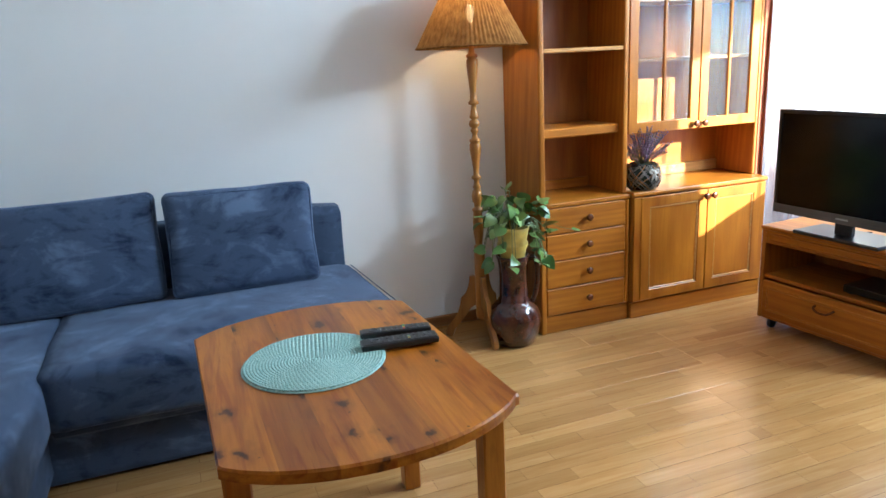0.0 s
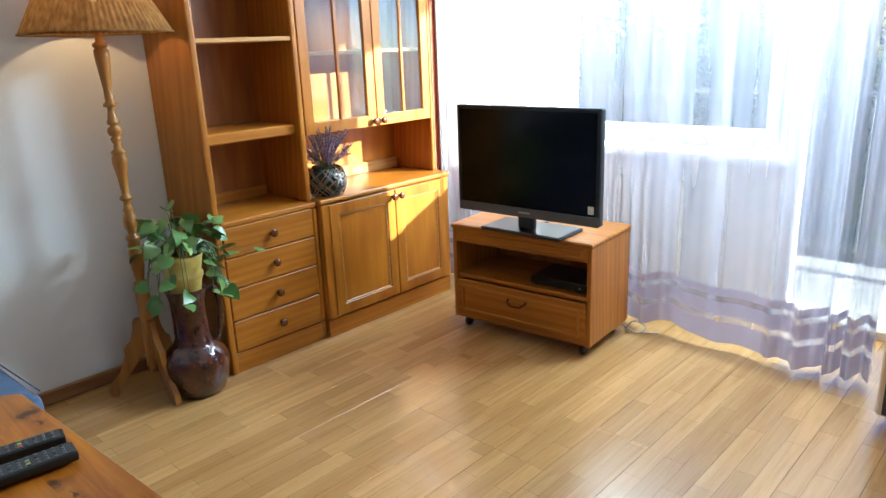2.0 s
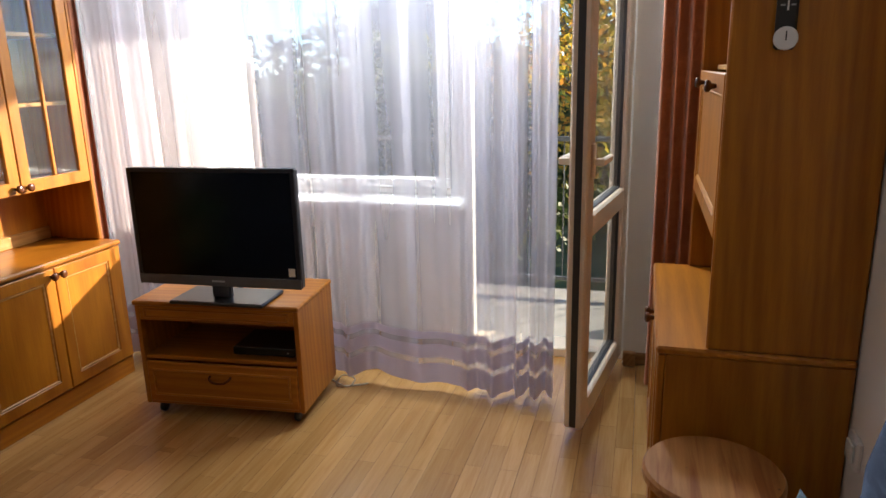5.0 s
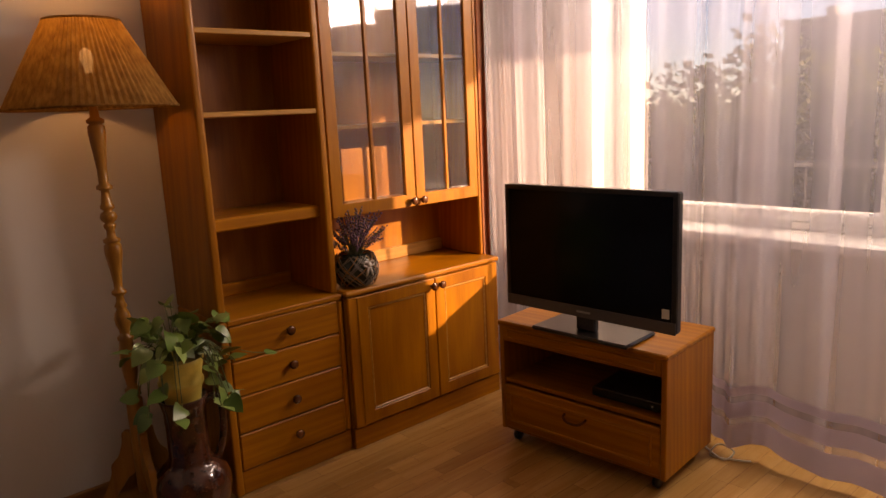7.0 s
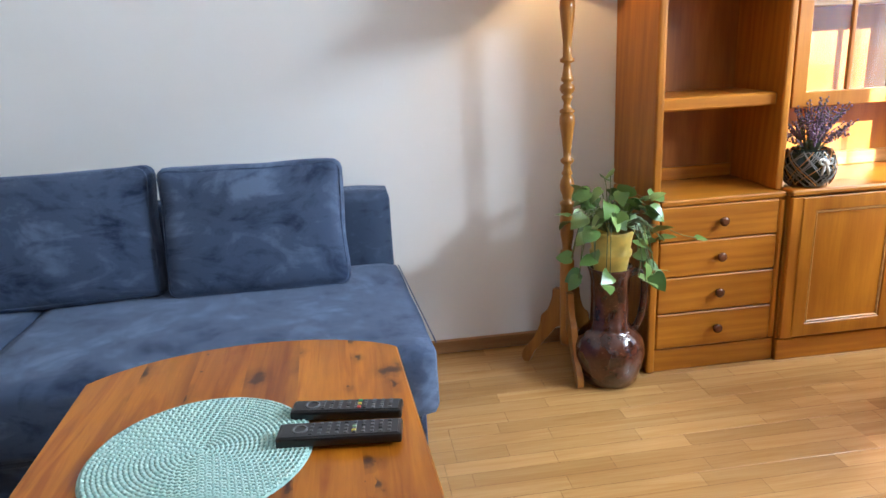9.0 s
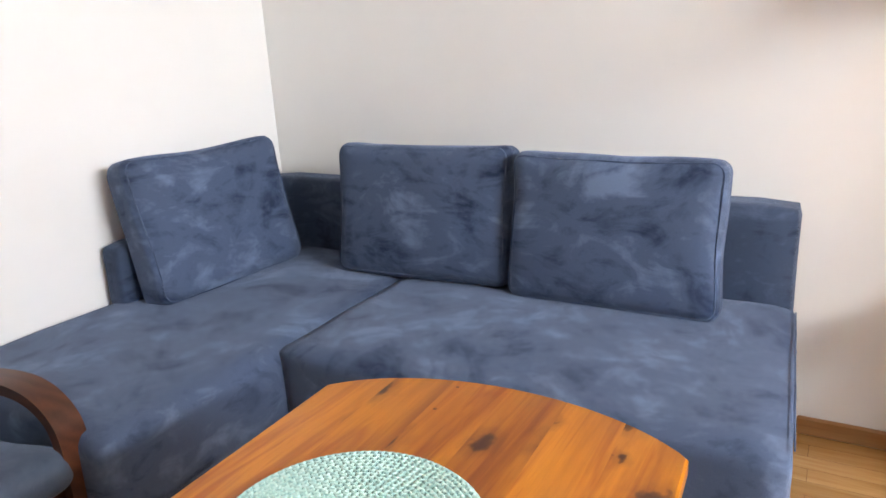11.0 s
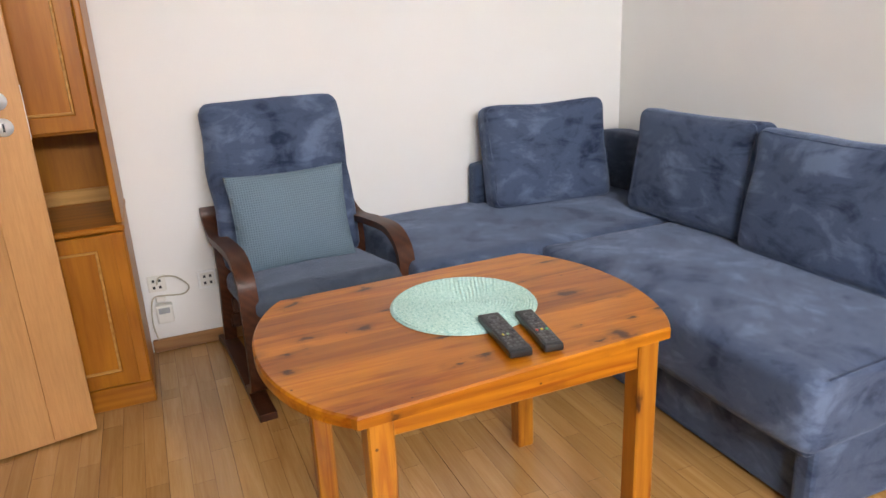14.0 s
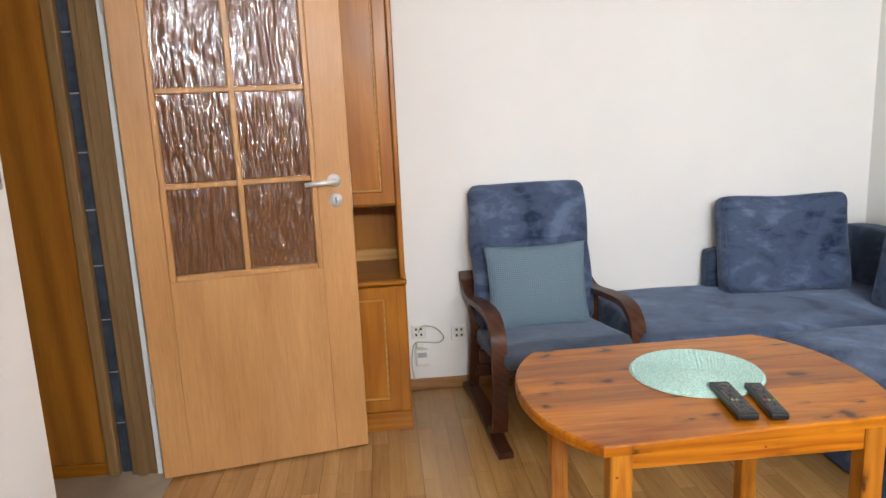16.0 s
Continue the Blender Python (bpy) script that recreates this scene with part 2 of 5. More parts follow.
def laminate(name):
    """Three-strip oak laminate: a board is 0.195 m wide, its strips 0.065 m."""
    m, nt, p = material(name)
    vec = coords(nt, (1, 1, 1))
    b = node(nt, "ShaderNodeTexBrick", Scale=1.0, Mortar_Size=0.0006, Brick_Width=0.42, Row_Height=0.0643, Mortar_Smooth=0.1)
    b.offset, b.offset_frequency = 0.37, 2
    b.inputs["Color1"].default_value, b.inputs["Color2"].default_value, b.inputs["Mortar"].default_value = (0, 0, 0, 1), (1, 1, 1, 1), (0.3, 0.3, 0.3, 1)
    tc = nt.nodes.new("ShaderNodeTexCoord")
    oi = nt.nodes.new("ShaderNodeObjectInfo")
    ml = nt.nodes.new("ShaderNodeMath")
    ml.operation = "MULTIPLY"
    ml.inputs[1].default_value = 31.0
    nt.links.new(oi.outputs["Random"], ml.inputs[0])
    cx = nt.nodes.new("ShaderNodeCombineXYZ")
    nt.links.new(ml.outputs[0], cx.inputs[0])
    ad = nt.nodes.new("ShaderNodeVectorMath")
    nt.links.new(tc.outputs["Object"], ad.inputs[0])
    nt.links.new(cx.outputs[0], ad.inputs[1])
    nt.links.new(ad.outputs[0], b.inputs["Vector"])
    grain = noise_of(nt, coords(nt, (1.6, 24, 1)), 1.0, 5, 0.6, 0.9)
    fine = noise_of(nt, coords(nt, (9, 220, 1)), 1.0, 4, 0.7)
    c = ramp(nt, grain, [(0.25, (0.40, 0.205, 0.062)), (0.5, (0.485, 0.272, 0.094)), (0.75, (0.550, 0.330, 0.126))])
    c = mix(nt, c, ramp(nt, b.outputs["Color"], [(0.0, (0.72, 0.66, 0.58)), (0.45, (0.92, 0.89, 0.85)), (1.0, (1.12, 1.10, 1.06))]), 0.66, "MULTIPLY")
    c = mix(nt, c, ramp(nt, fine, [(0.25, (0.72, 0.64, 0.56)), (0.6, (1, 1, 1))]), 0.45, "MULTIPLY")
    c = mix(nt, c, (0.18, 0.085, 0.035), b.outputs["Fac"])
    nt.links.new(c, p.inputs["Base Color"])
    p.inputs["Roughness"].default_value = 0.27
    p.inputs["Coat Weight"].default_value = 0.3
    p.inputs["Coat Roughness"].default_value = 0.16
    bump(nt, p, fine, 0.06, 0.001)
    return m


HONEY = ((0.31, 0.098, 0.007), (0.49, 0.183, 0.013))
M = {
    "wall": plaster("wall_paint", (0.80, 0.79, 0.76)),
    "ceiling": plaster("ceiling_paint", (0.84, 0.84, 0.83)),
    "floor": laminate("oak_laminate"),
    "wood_x": wood("honey_wood_across", *HONEY, "x"),
    "wood_z": wood("honey_wood_upright", *HONEY, "z"),
    "wood_y": wood("honey_wood_deep", *HONEY, "y"),
    "edge": wood("pale_wood_edge", (0.44, 0.20, 0.045), (0.62, 0.33, 0.10), "x"),
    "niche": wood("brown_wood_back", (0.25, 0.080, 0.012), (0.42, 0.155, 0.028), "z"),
    "pine": wood("orange_pine", (0.27, 0.070, 0.004), (0.60, 0.212, 0.012), "y", 0.32, True, 0.25, 0.14),
    "pine_z": wood("orange_pine_upright", (0.36, 0.115, 0.008), (0.60, 0.245, 0.026), "z", 0.35, True, 0.35),
    "beech": wood("beech_veneer", (0.50, 0.245, 0.088), (0.62, 0.330, 0.130), "z", 0.38, False, 0.15, 0.04, 0.55),
    "walnut": wood("dark_bent_wood", (0.045, 0.014, 0.006), (0.10, 0.032, 0.013), "x", 0.45, False, 0.12),
    "turned": wood("turned_wood", (0.27, 0.105, 0.018), (0.46, 0.205, 0.04), "z", 0.3, False, 0.4),
    "knob": wood("dark_knob_wood", (0.07, 0.02, 0.006), (0.14, 0.045, 0.015), "z", 0.25, False, 0.5),
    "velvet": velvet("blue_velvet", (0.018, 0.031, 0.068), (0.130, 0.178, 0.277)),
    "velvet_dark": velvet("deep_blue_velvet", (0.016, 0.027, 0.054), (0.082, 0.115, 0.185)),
    "grey_seat": velvet("grey_blue_velvet", (0.05, 0.066, 0.098), (0.105, 0.13, 0.17)),
    "black": plain("black_plastic", (0.012, 0.012, 0.013), 0.32),
    "screen": plain("black_screen", (0.004, 0.004, 0.005), 0.14, speck=0.02, spec=0.3),
    "dark": plain("dark_plastic", (0.03, 0.03, 0.032), 0.45),
    "grey": plain("grey_rubber", (0.35, 0.36, 0.37), 0.5),
    "chrome": plain("brushed_metal", (0.82, 0.82, 0.81), 0.34, 0.4, 0.05, 80),
    "pvc": plain("white_pvc", (0.80, 0.80, 0.79), 0.32, speck=0.02),
    "pvc_in": plain("ivory_door_profile", (0.72, 0.62, 0.49), 0.35, speck=0.03),
    "white": plain("white_plastic", (0.74, 0.72, 0.66), 0.4, speck=0.03),
    "glass": glass("clear_glass", (0.97, 0.98, 0.98), 0.0, 0.7),
    "cabinet_glass": glass("cabinet_glass", (0.93, 0.94, 0.94), 0.03, 1.3),
    "ribbed": ribbed_glass("ribbed_amber_glass"),
    "sheer": sheer("white_voile"),
    "band": cloth_band("lilac_woven_band", (0.56, 0.50, 0.60), 0.92),
    "rust": velvet("rust_drape", (0.36, 0.13, 0.065), (0.52, 0.22, 0.12), 0.25, 9.0),
    "concrete": plain("balcony_concrete", (0.22, 0.22, 0.215), 0.8, speck=0.15, scale=6, relief=0.3),
    "facade": plain("pale_facade", (0.62, 0.60, 0.56), 0.8, speck=0.06, scale=3),
}


# ---- builders ----
WORLD = {}


def thing(name, loc=(0, 0, 0), turn=0.0, label="", category="", group="", kind="", lean=(0, 0)):
    ob = new(name)
    m = pose(*loc, lean[0], lean[1], turn)
    ob.matrix_basis = m
    ob.empty_display_size = 0.1
    WORLD[ob] = m
    return tagged(ob, label, category, group, kind)


def part(name, bm, mat, parent=None, label="", smooth=False, world=False):
    """Links a bmesh as one mesh object under a thing or a part; world: its places are given in the room's metres."""
    if world and parent is not None:
        bm.transform(WORLD[parent].inverted())
    me = bpy.data.meshes.new(name)
    bm.to_mesh(me)
    bm.free()
    me.materials.append(M[mat] if isinstance(mat, str) else mat)
    if smooth:
        for f in me.polygons:
            f.use_smooth = True
    ob = new(name, me)
    if parent is not None:
        ob.parent = parent
        WORLD[ob] = WORLD[parent]
    else:
        WORLD[ob] = Matrix.Identity(4)
    return tagged(ob, label)


def box(x0, x1, y0, y1, z0, z1, bev=0.003, bm=None, turn=None, seg=1):
    bm = bm or bmesh.new()
    vs = [bm.verts.new((x, y, z)) for x in (x0, x1) for y in (y0, y1) for z in (z0, z1)]
    quads = ((0, 1, 3, 2), (4, 6, 7, 5), (0, 4, 5, 1), (2, 3, 7, 6), (0, 2, 6, 4), (1, 5, 7, 3))
    fs = [bm.faces.new([vs[i] for i in q]) for q in quads]
    if bev:
        es = list({e for f in fs for e in f.edges})
        r = bmesh.ops.bevel(bm, geom=es, offset=bev, segments=seg, affect="EDGES", profile=0.6)
        vs = list({v for f in r["faces"] for v in f.verts} | {v for v in vs if v.is_valid})
    if turn is not None:
        bmesh.ops.transform(bm, matrix=turn, verts=vs)
    return bm


def lathe(profile, segs=24, centre=(0, 0), bm=None):
    """A turned form: profile of (radius, height)."""
    bm = bm or bmesh.new()
    rings = []
    for r, z in profile:
        rings.append([bm.verts.new((centre[0] + r * math.cos(2 * math.pi * k / segs), centre[1] + r * math.sin(2 * math.pi * k / segs), z)) for k in range(segs)])
    for a, b in zip(rings, rings[1:]):
        for k in range(segs):
            bm.faces.new((a[k], a[(k + 1) % segs], b[(k + 1) % segs], b[k]))
    bm.faces.new(list(reversed(rings[0])))
    bm.faces.new(rings[-1])
    return bm


def soft(sx, sy, sz, r=0.05, n=12, puff=(0, 0, 0), rough=0.004, seed=0.0, freq=6.0):
    """A padded block with rounded edges, swollen faces and slight creases, centred on the origin."""
    bm = bmesh.new()
    bmesh.ops.create_cube(bm, size=2.0)
    bmesh.ops.subdivide_edges(bm, edges=bm.edges[:], cuts=n, use_grid_fill=True)
    half = Vector((sx / 2, sy / 2, sz / 2))
    for v in bm.verts:
        u = v.co.copy()
        w = Vector([math.copysign(min(1, abs(c)) ** 0.85, c) for c in u])
        q = Vector([w[i] * half[i] for i in range(3)])
        core = Vector([max(-(half[i] - r), min(half[i] - r, q[i])) for i in range(3)])
        away = q - core
        if away.length > 1e-6:
            q = core + away.normalized() * r
        for i in range(3):
            j, k = (i + 1) % 3, (i + 2) % 3
            if abs(u[i]) > 0.999:
                q[i] += math.copysign(puff[i] * (1 - u[j] ** 2) * (1 - u[k] ** 2), u[i])
        o = noise.noise_vector(q * freq + Vector((seed, seed * 1.7, 0)))
        v.co = q + o * rough
    return bm


def strip(points, width, thick, bm=None, y=0.0):
    """A bent lath: a rectangle swept along points (x, z) in a plane of constant y."""
    bm = bm or bmesh.new()
    rings = []
    for k, (x, z) in enumerate(points):
        a, b = points[max(k - 1, 0)], points[min(k + 1, len(points) - 1)]
        t = Vector((b[0] - a[0], b[1] - a[1])).normalized()
        nx, nz = -t.y * thick / 2, t.x * thick / 2
        rings.append([bm.verts.new(c) for c in ((x + nx, y - width / 2, z + nz), (x + nx, y + width / 2, z + nz), (x - nx, y + width / 2, z - nz), (x - nx, y - width / 2, z - nz))])
    for a, b in zip(rings, rings[1:]):
        for k in range(4):
            bm.faces.new((a[k], b[k], b[(k + 1) % 4], a[(k + 1) % 4]))
    bm.faces.new(rings[0])
    bm.faces.new(list(reversed(rings[-1])))
    bmesh.ops.recalc_face_normals(bm, faces=bm.faces[:])
    return bm


def curve_points(control, steps=8):
    """A smooth line (Catmull-Rom) through control points."""
    out = []
    for k in range(len(control) - 1):
        p0, p1, p2, p3 = (Vector(control[max(0, min(len(control) - 1, k + d))]) for d in (-1, 0, 1, 2))
        for s in range(steps):
            t = s / steps
            out.append(0.5 * ((2 * p1) + (p2 - p0) * t + (2 * p0 - 5 * p1 + 4 * p2 - p3) * t * t + (3 * p1 - p0 - 3 * p2 + p3) * t ** 3))
    return out + [Vector(control[-1])]


def tube(points, radius, bm=None, segs=8):
    """A round bar along points in space; radius may be one number or one for each point."""
    bm = bm or bmesh.new()
    pts = [Vector(p) for p in points]
    rings = []
    for k, p in enumerate(pts):
        t = (pts[min(k + 1, len(pts) - 1)] - pts[max(k - 1, 0)]).normalized()
        a = t.orthogonal().normalized() if abs(t.z) < 0.95 else t.cross(Vector((1, 0, 0))).normalized()
        if rings:
            a = (last - t * last.dot(t)).normalized()
        last = a
        b = t.cross(a)
        r = radius[k] if isinstance(radius, (list, tuple)) else radius
        rings.append([bm.verts.new(p + (a * math.cos(2 * math.pi * s / segs) + b * math.sin(2 * math.pi * s / segs)) * r) for s in range(segs)])
    for a, b in zip(rings, rings[1:]):
        for s in range(segs):
            bm.faces.new((a[s], a[(s + 1) % segs], b[(s + 1) % segs], b[s]))
    bm.faces.new(list(reversed(rings[0])))
    bm.faces.new(rings[-1])
    return bm


def ring_frame(x0, x1, z0, z1, f, y0, y1):
    """A rectangular frame in one piece, f wide, with a chamfer on its front edges."""
    b = bmesh.new()
    loops = []
    for inset, y in ((0, y1), (0, y0 + 0.003), (0.003, y0), (f - 0.003, y0), (f, y0 + 0.003), (f, y1)):
        loops.append([b.verts.new((x, y, z)) for x, z in ((x0 + inset, z0 + inset), (x1 - inset, z0 + inset), (x1 - inset, z1 - inset), (x0 + inset, z1 - inset))])
    for a, c in zip(loops, loops[1:] + loops[:1]):
        for k in range(4):
            b.faces.new((a[k], a[(k + 1) % 4], c[(k + 1) % 4], c[k]))
    bmesh.ops.recalc_face_normals(b, faces=b.faces[:])
    return b


# ---- the room ----
EAST, NORTH, SOUTH, HIGH = 4.76, 3.5, 0.27, 2.55


def setting(name, bm, mat, label, category="wall"):
    ob = part(name, bm, mat)
    return tagged(ob, label, category, "", "structure")


setting("floor", box(-0.15, 4.95, -1.6, 3.65, -0.12, -0.012, 0), "concrete", "floor screed under the oak laminate", "floor")
setting("wall_west", box(-0.15, 0, 0.15, 3.65, -0.01, HIGH, 0), "wall", "plain white painted wall behind the armchair")
setting("wall_north", box(0, 5.06, NORTH, 3.65, -0.01, HIGH, 0), "wall", "plain white painted wall behind the sofa")
south = box(1.66, 5.06, 0.15, SOUTH, -0.01, HIGH, 0)
box(0, 0.60, 0.15, SOUTH, -0.01, HIGH, 0, south)
box(0.60, 1.66, 0.15, SOUTH, 2.06, HIGH, 0, south)
setting("wall_south", south, "wall", "white painted wall with the doorway to the hall")
east = box(EAST, 5.06, SOUTH, 0.86, -0.01, HIGH, 0)
box(EAST, 5.06, 0.86, 1.66, 2.28, HIGH, 0, east)
box(EAST, 5.06, 1.66, 2.93, -0.01, 0.78, 0, east)
box(EAST, 5.06, 1.66, 2.93, 2.28, HIGH, 0, east)
box(4.62, 5.06, 2.93, NORTH, -0.01, HIGH, 0, east)
setting("wall_east", east, "wall", "white painted wall round the window and balcony door")
setting("ceiling", box(-0.15, 5.06, -1.6, 3.65, HIGH, HIGH + 0.12, 0), "ceiling", "plain white painted ceiling", "ceiling")
# the hall behind the doorway
hall = box(-0.15, 0.60, -1.6, 0.15, -0.01, HIGH, 0)
box(0.60, 3.0, -1.75, -1.6, -0.01, HIGH, 0, hall)
box(2.2, 3.0, -1.6, 0.15, -0.01, HIGH, 0, hall)
setting("wall_hall", hall, "wall", "plain walls of the narrow hall")

# ---- window and balcony door ----
window = thing("window_1", (4.86, 2.3, 0.78), label="white plastic window with one large casement above the sill", category="window", kind="structure")
for a in ((1.66, 2.928, 0.78, 0.815), (1.66, 2.928, 2.22, 2.28), (1.66, 1.70, 0.815, 2.22), (2.893, 2.928, 0.815, 2.22)):
    part("window_frame", box(4.80, 4.88, a[0], a[1], a[2], a[3], 0.006), "pvc", window, world=True)
y0, y1 = 1.703, 2.890
for a in ((y0, y1, 0.818, 0.862), (y0, y1, 2.155, 2.217), (y0, y0 + 0.055, 0.862, 2.155), (y1 - 0.055, y1, 0.862, 2.155)):
    part("sash", box(4.785, 4.86, a[0], a[1], a[2], a[3], 0.006), "pvc", window, world=True)
pane = part("pane", box(4.82, 4.83, y0 + 0.05, y1 - 0.05, 0.857, 2.16, 0), "glass", window, world=True)
pane.visible_shadow = False
handle = part("window_handle", box(4.772, 4.785, 1.717, 1.743, 1.02, 1.09, 0.004), "white", window, world=True)
part("lever", box(4.755, 4.772, 1.722, 1.738, 0.945, 1.065, 0.005), "white", handle, world=True)
sill = part("window_sill", box(4.60, 4.798, 1.615, 2.928, 0.735, 0.775, 0.006), "pvc")
tagged(sill, "white window sill above the radiator", "window sill", "", "structure")

frame_ob = thing("balcony_door_frame", (4.86, 1.26, 0), label="white plastic frame of the balcony doorway", category="door frame", kind="structure")
for a in ((0.86, 0.92, 0.0, 2.28), (1.60, 1.66, 0.0, 2.28)):
    part("jamb", box(4.79, 4.88, a[0], a[1], a[2], a[3], 0.006), "pvc", frame_ob, world=True)
part("threshold", box(4.76, 4.92, 0.92, 1.60, -0.005, 0.045, 0.006), "pvc_in", frame_ob, world=True)
part("head", box(4.79, 4.88, 0.92, 1.60, 2.22, 2.28, 0.006), "pvc", frame_ob, world=True)

leaf_turn = math.degrees(math.atan2(1.02 - 0.90, 3.965 - 4.745))
bdoor = thing("balcony_door", (4.745, 0.90, 0), leaf_turn, "balcony door with two glass panes standing open into the room", "door", kind="structure")
W, T = 0.785, 0.035
for a in ((0, 0.09, 0.05, 2.20), (W - 0.09, W, 0.05, 2.20)):
    part("stile", box(a[0], a[1], -T, T, a[2], a[3], 0.008), "pvc_in", bdoor)
for z0, z1 in ((0.05, 0.15), (0.775, 0.865), (2.11, 2.20)):
    part("rail", box(0.09, W - 0.09, -T, T, z0, z1, 0.008), "pvc_in", bdoor)
for z0, z1 in ((0.145, 0.78), (0.86, 2.115)):
    gasket = box(0.089, 0.095, -0.014, 0.014, z0, z1, 0)
    box(W - 0.095, W - 0.089, -0.014, 0.014, z0, z1, 0, gasket)
    box(0.095, W - 0.095, -0.014, 0.014, z0 + 0.004, z0 + 0.0105, 0, gasket)
    part("gasket", gasket, "dark", bdoor)
    pane = part("pane", box(0.095, W - 0.095, -0.008, 0.008, z0 + 0.01, z1 - 0.004, 0), "glass", bdoor)
    pane.visible_shadow = False
part("seal", box(W, W + 0.004, -0.012, 0.012, 0.06, 2.19, 0), "dark", bdoor, "dark rubber edge seal")
h = box(W - 0.058, W - 0.028, T, T + 0.012, 1.0, 1.12, 0.003)
box(W - 0.055, W - 0.032, T + 0.012, T + 0.045, 1.045, 1.07, 0.004, h)
box(W - 0.17, W - 0.032, T + 0.030, T + 0.048, 1.045, 1.072, 0.006, h)
part("handle", h, "pvc_in", bdoor)
h = box(W - 0.055, W - 0.032, -T - 0.045, -T, 1.045, 1.07, 0.004)
box(W - 0.17, W - 0.032, -T - 0.048, -T - 0.030, 1.045, 1.072, 0.006, h)
part("handle", h, "pvc_in", bdoor)

radiator = thing("radiator", (4.70, 2.5, 0.12), label="white panel radiator under the window sill", category="radiator")
for k in range(14):
    y = 2.07 + k * 0.055
    part("rib", box(4.655, 4.735, y, y + 0.042, 0.14, 0.62, 0.012), "white", radiator, world=True)
part("pipe", box(4.68, 4.71, 2.06, 2.85, 0.10, 0.14, 0.008), "white", radiator, world=True)
part("pipe", box(4.68, 4.71, 2.06, 2.85, 0.62, 0.65, 0.008), "white", radiator, world=True)


# ---- interior doorway and door ----
dframe = thing("door_frame", (1.1, 0.22, 0), label="brown painted frame of the doorway to the hall", category="door frame", kind="structure")
brown = wood("brown_painted_wood", (0.17, 0.095, 0.04), (0.25, 0.15, 0.065), "z", 0.4, False, 0.2)
part("jamb", box(0.60, 0.655, 0.050, 0.148, 0, 2.08, 0.006), brown, dframe, world=True)
part("architrave", box(0.53, 0.62, 0.272, 0.286, 0, 2.12, 0.005), brown, dframe, world=True)
part("stop", box(0.655, 0.666, 0.078, 0.112, 0, 2.06, 0.003), brown, dframe, world=True)
part("head", box(0.60, 1.66, 0.13, 0.268, 2.035, 2.058, 0.004), brown, dframe, world=True)

dturn = math.degrees(math.atan2(0.962 - 0.19, 0.545 - 0.70))
door = thing("door_1", (0.70, 0.19, 0.008), dturn, "beech veneer door with ribbed glass panes, standing open", "door", kind="structure")
DW, DT = 0.795, 0.02
g0, g1, gz0, gz1 = 0.105, 0.665, 0.765, 1.80
for a in ((0, g0, 0, 2.02), (g1, DW, 0, 2.02)):
    part("stile", box(a[0], a[1], -DT, DT, a[2], a[3], 0.003), "beech", door)
part("panel", box(g0, g1, -DT, DT, 0, gz0, 0.001), "beech", door)
part("panel", box(g0, g1, -DT, DT, gz1, 2.02, 0.001), "beech", door)
bead = box(g0, g0 + 0.022, -0.026, 0.026, gz0, gz1, 0.004)
box(g1 - 0.022, g1, -0.026, 0.026, gz0, gz1, 0.004, bead)
box(g0 + 0.022, g1 - 0.022, -0.026, 0.026, gz0, gz0 + 0.022, 0.004, bead)
box(g0 + 0.022, g1 - 0.022, -0.026, 0.026, gz1 - 0.022, gz1, 0.004, bead)
part("bead", bead, "beech", door)
gm = (g0 + g1) / 2
part("glazing_bar", box(gm - 0.011, gm + 0.011, -0.022, 0.022, gz0 + 0.02, gz1 - 0.02, 0.004), "beech", door)
rows = [gz0 + 0.02, 1.115, 1.452, gz1 - 0.02]
for z in rows[1:3]:
    part("glazing_bar", box(g0 + 0.02, g1 - 0.02, -0.021, 0.021, z - 0.010, z + 0.010, 0.004), "beech", door)


def rippled(x0, x1, z0, z1):
    """A pane of cast glass with wavy upright ribs on both faces."""
    b = bmesh.new()
    nx, nz = 96, 64
    for side in (-1, 1):
        grid = []
        for j in range(nz + 1):
            z = z0 + (z1 - z0) * j / nz
            row = []
            for i in range(nx + 1):
                x = x0 + (x1 - x0) * i / nx
                h = noise.noise((x * 66 + 0.8 * noise.noise((0, side, z * 7)), side * 3.0, z * 11)) + 0.4 * noise.noise((x * 130, side * 5.0, z * 34))
                row.append(b.verts.new((x, side * 0.005 + 0.0045 * h, z)))
            grid.append(row)
        for r0, r1 in zip(grid, grid[1:]):
            for i in range(nx):
                q = (r0[i], r0[i + 1], r1[i + 1], r1[i])
                b.faces.new(q if side < 0 else tuple(reversed(q)))
    return b


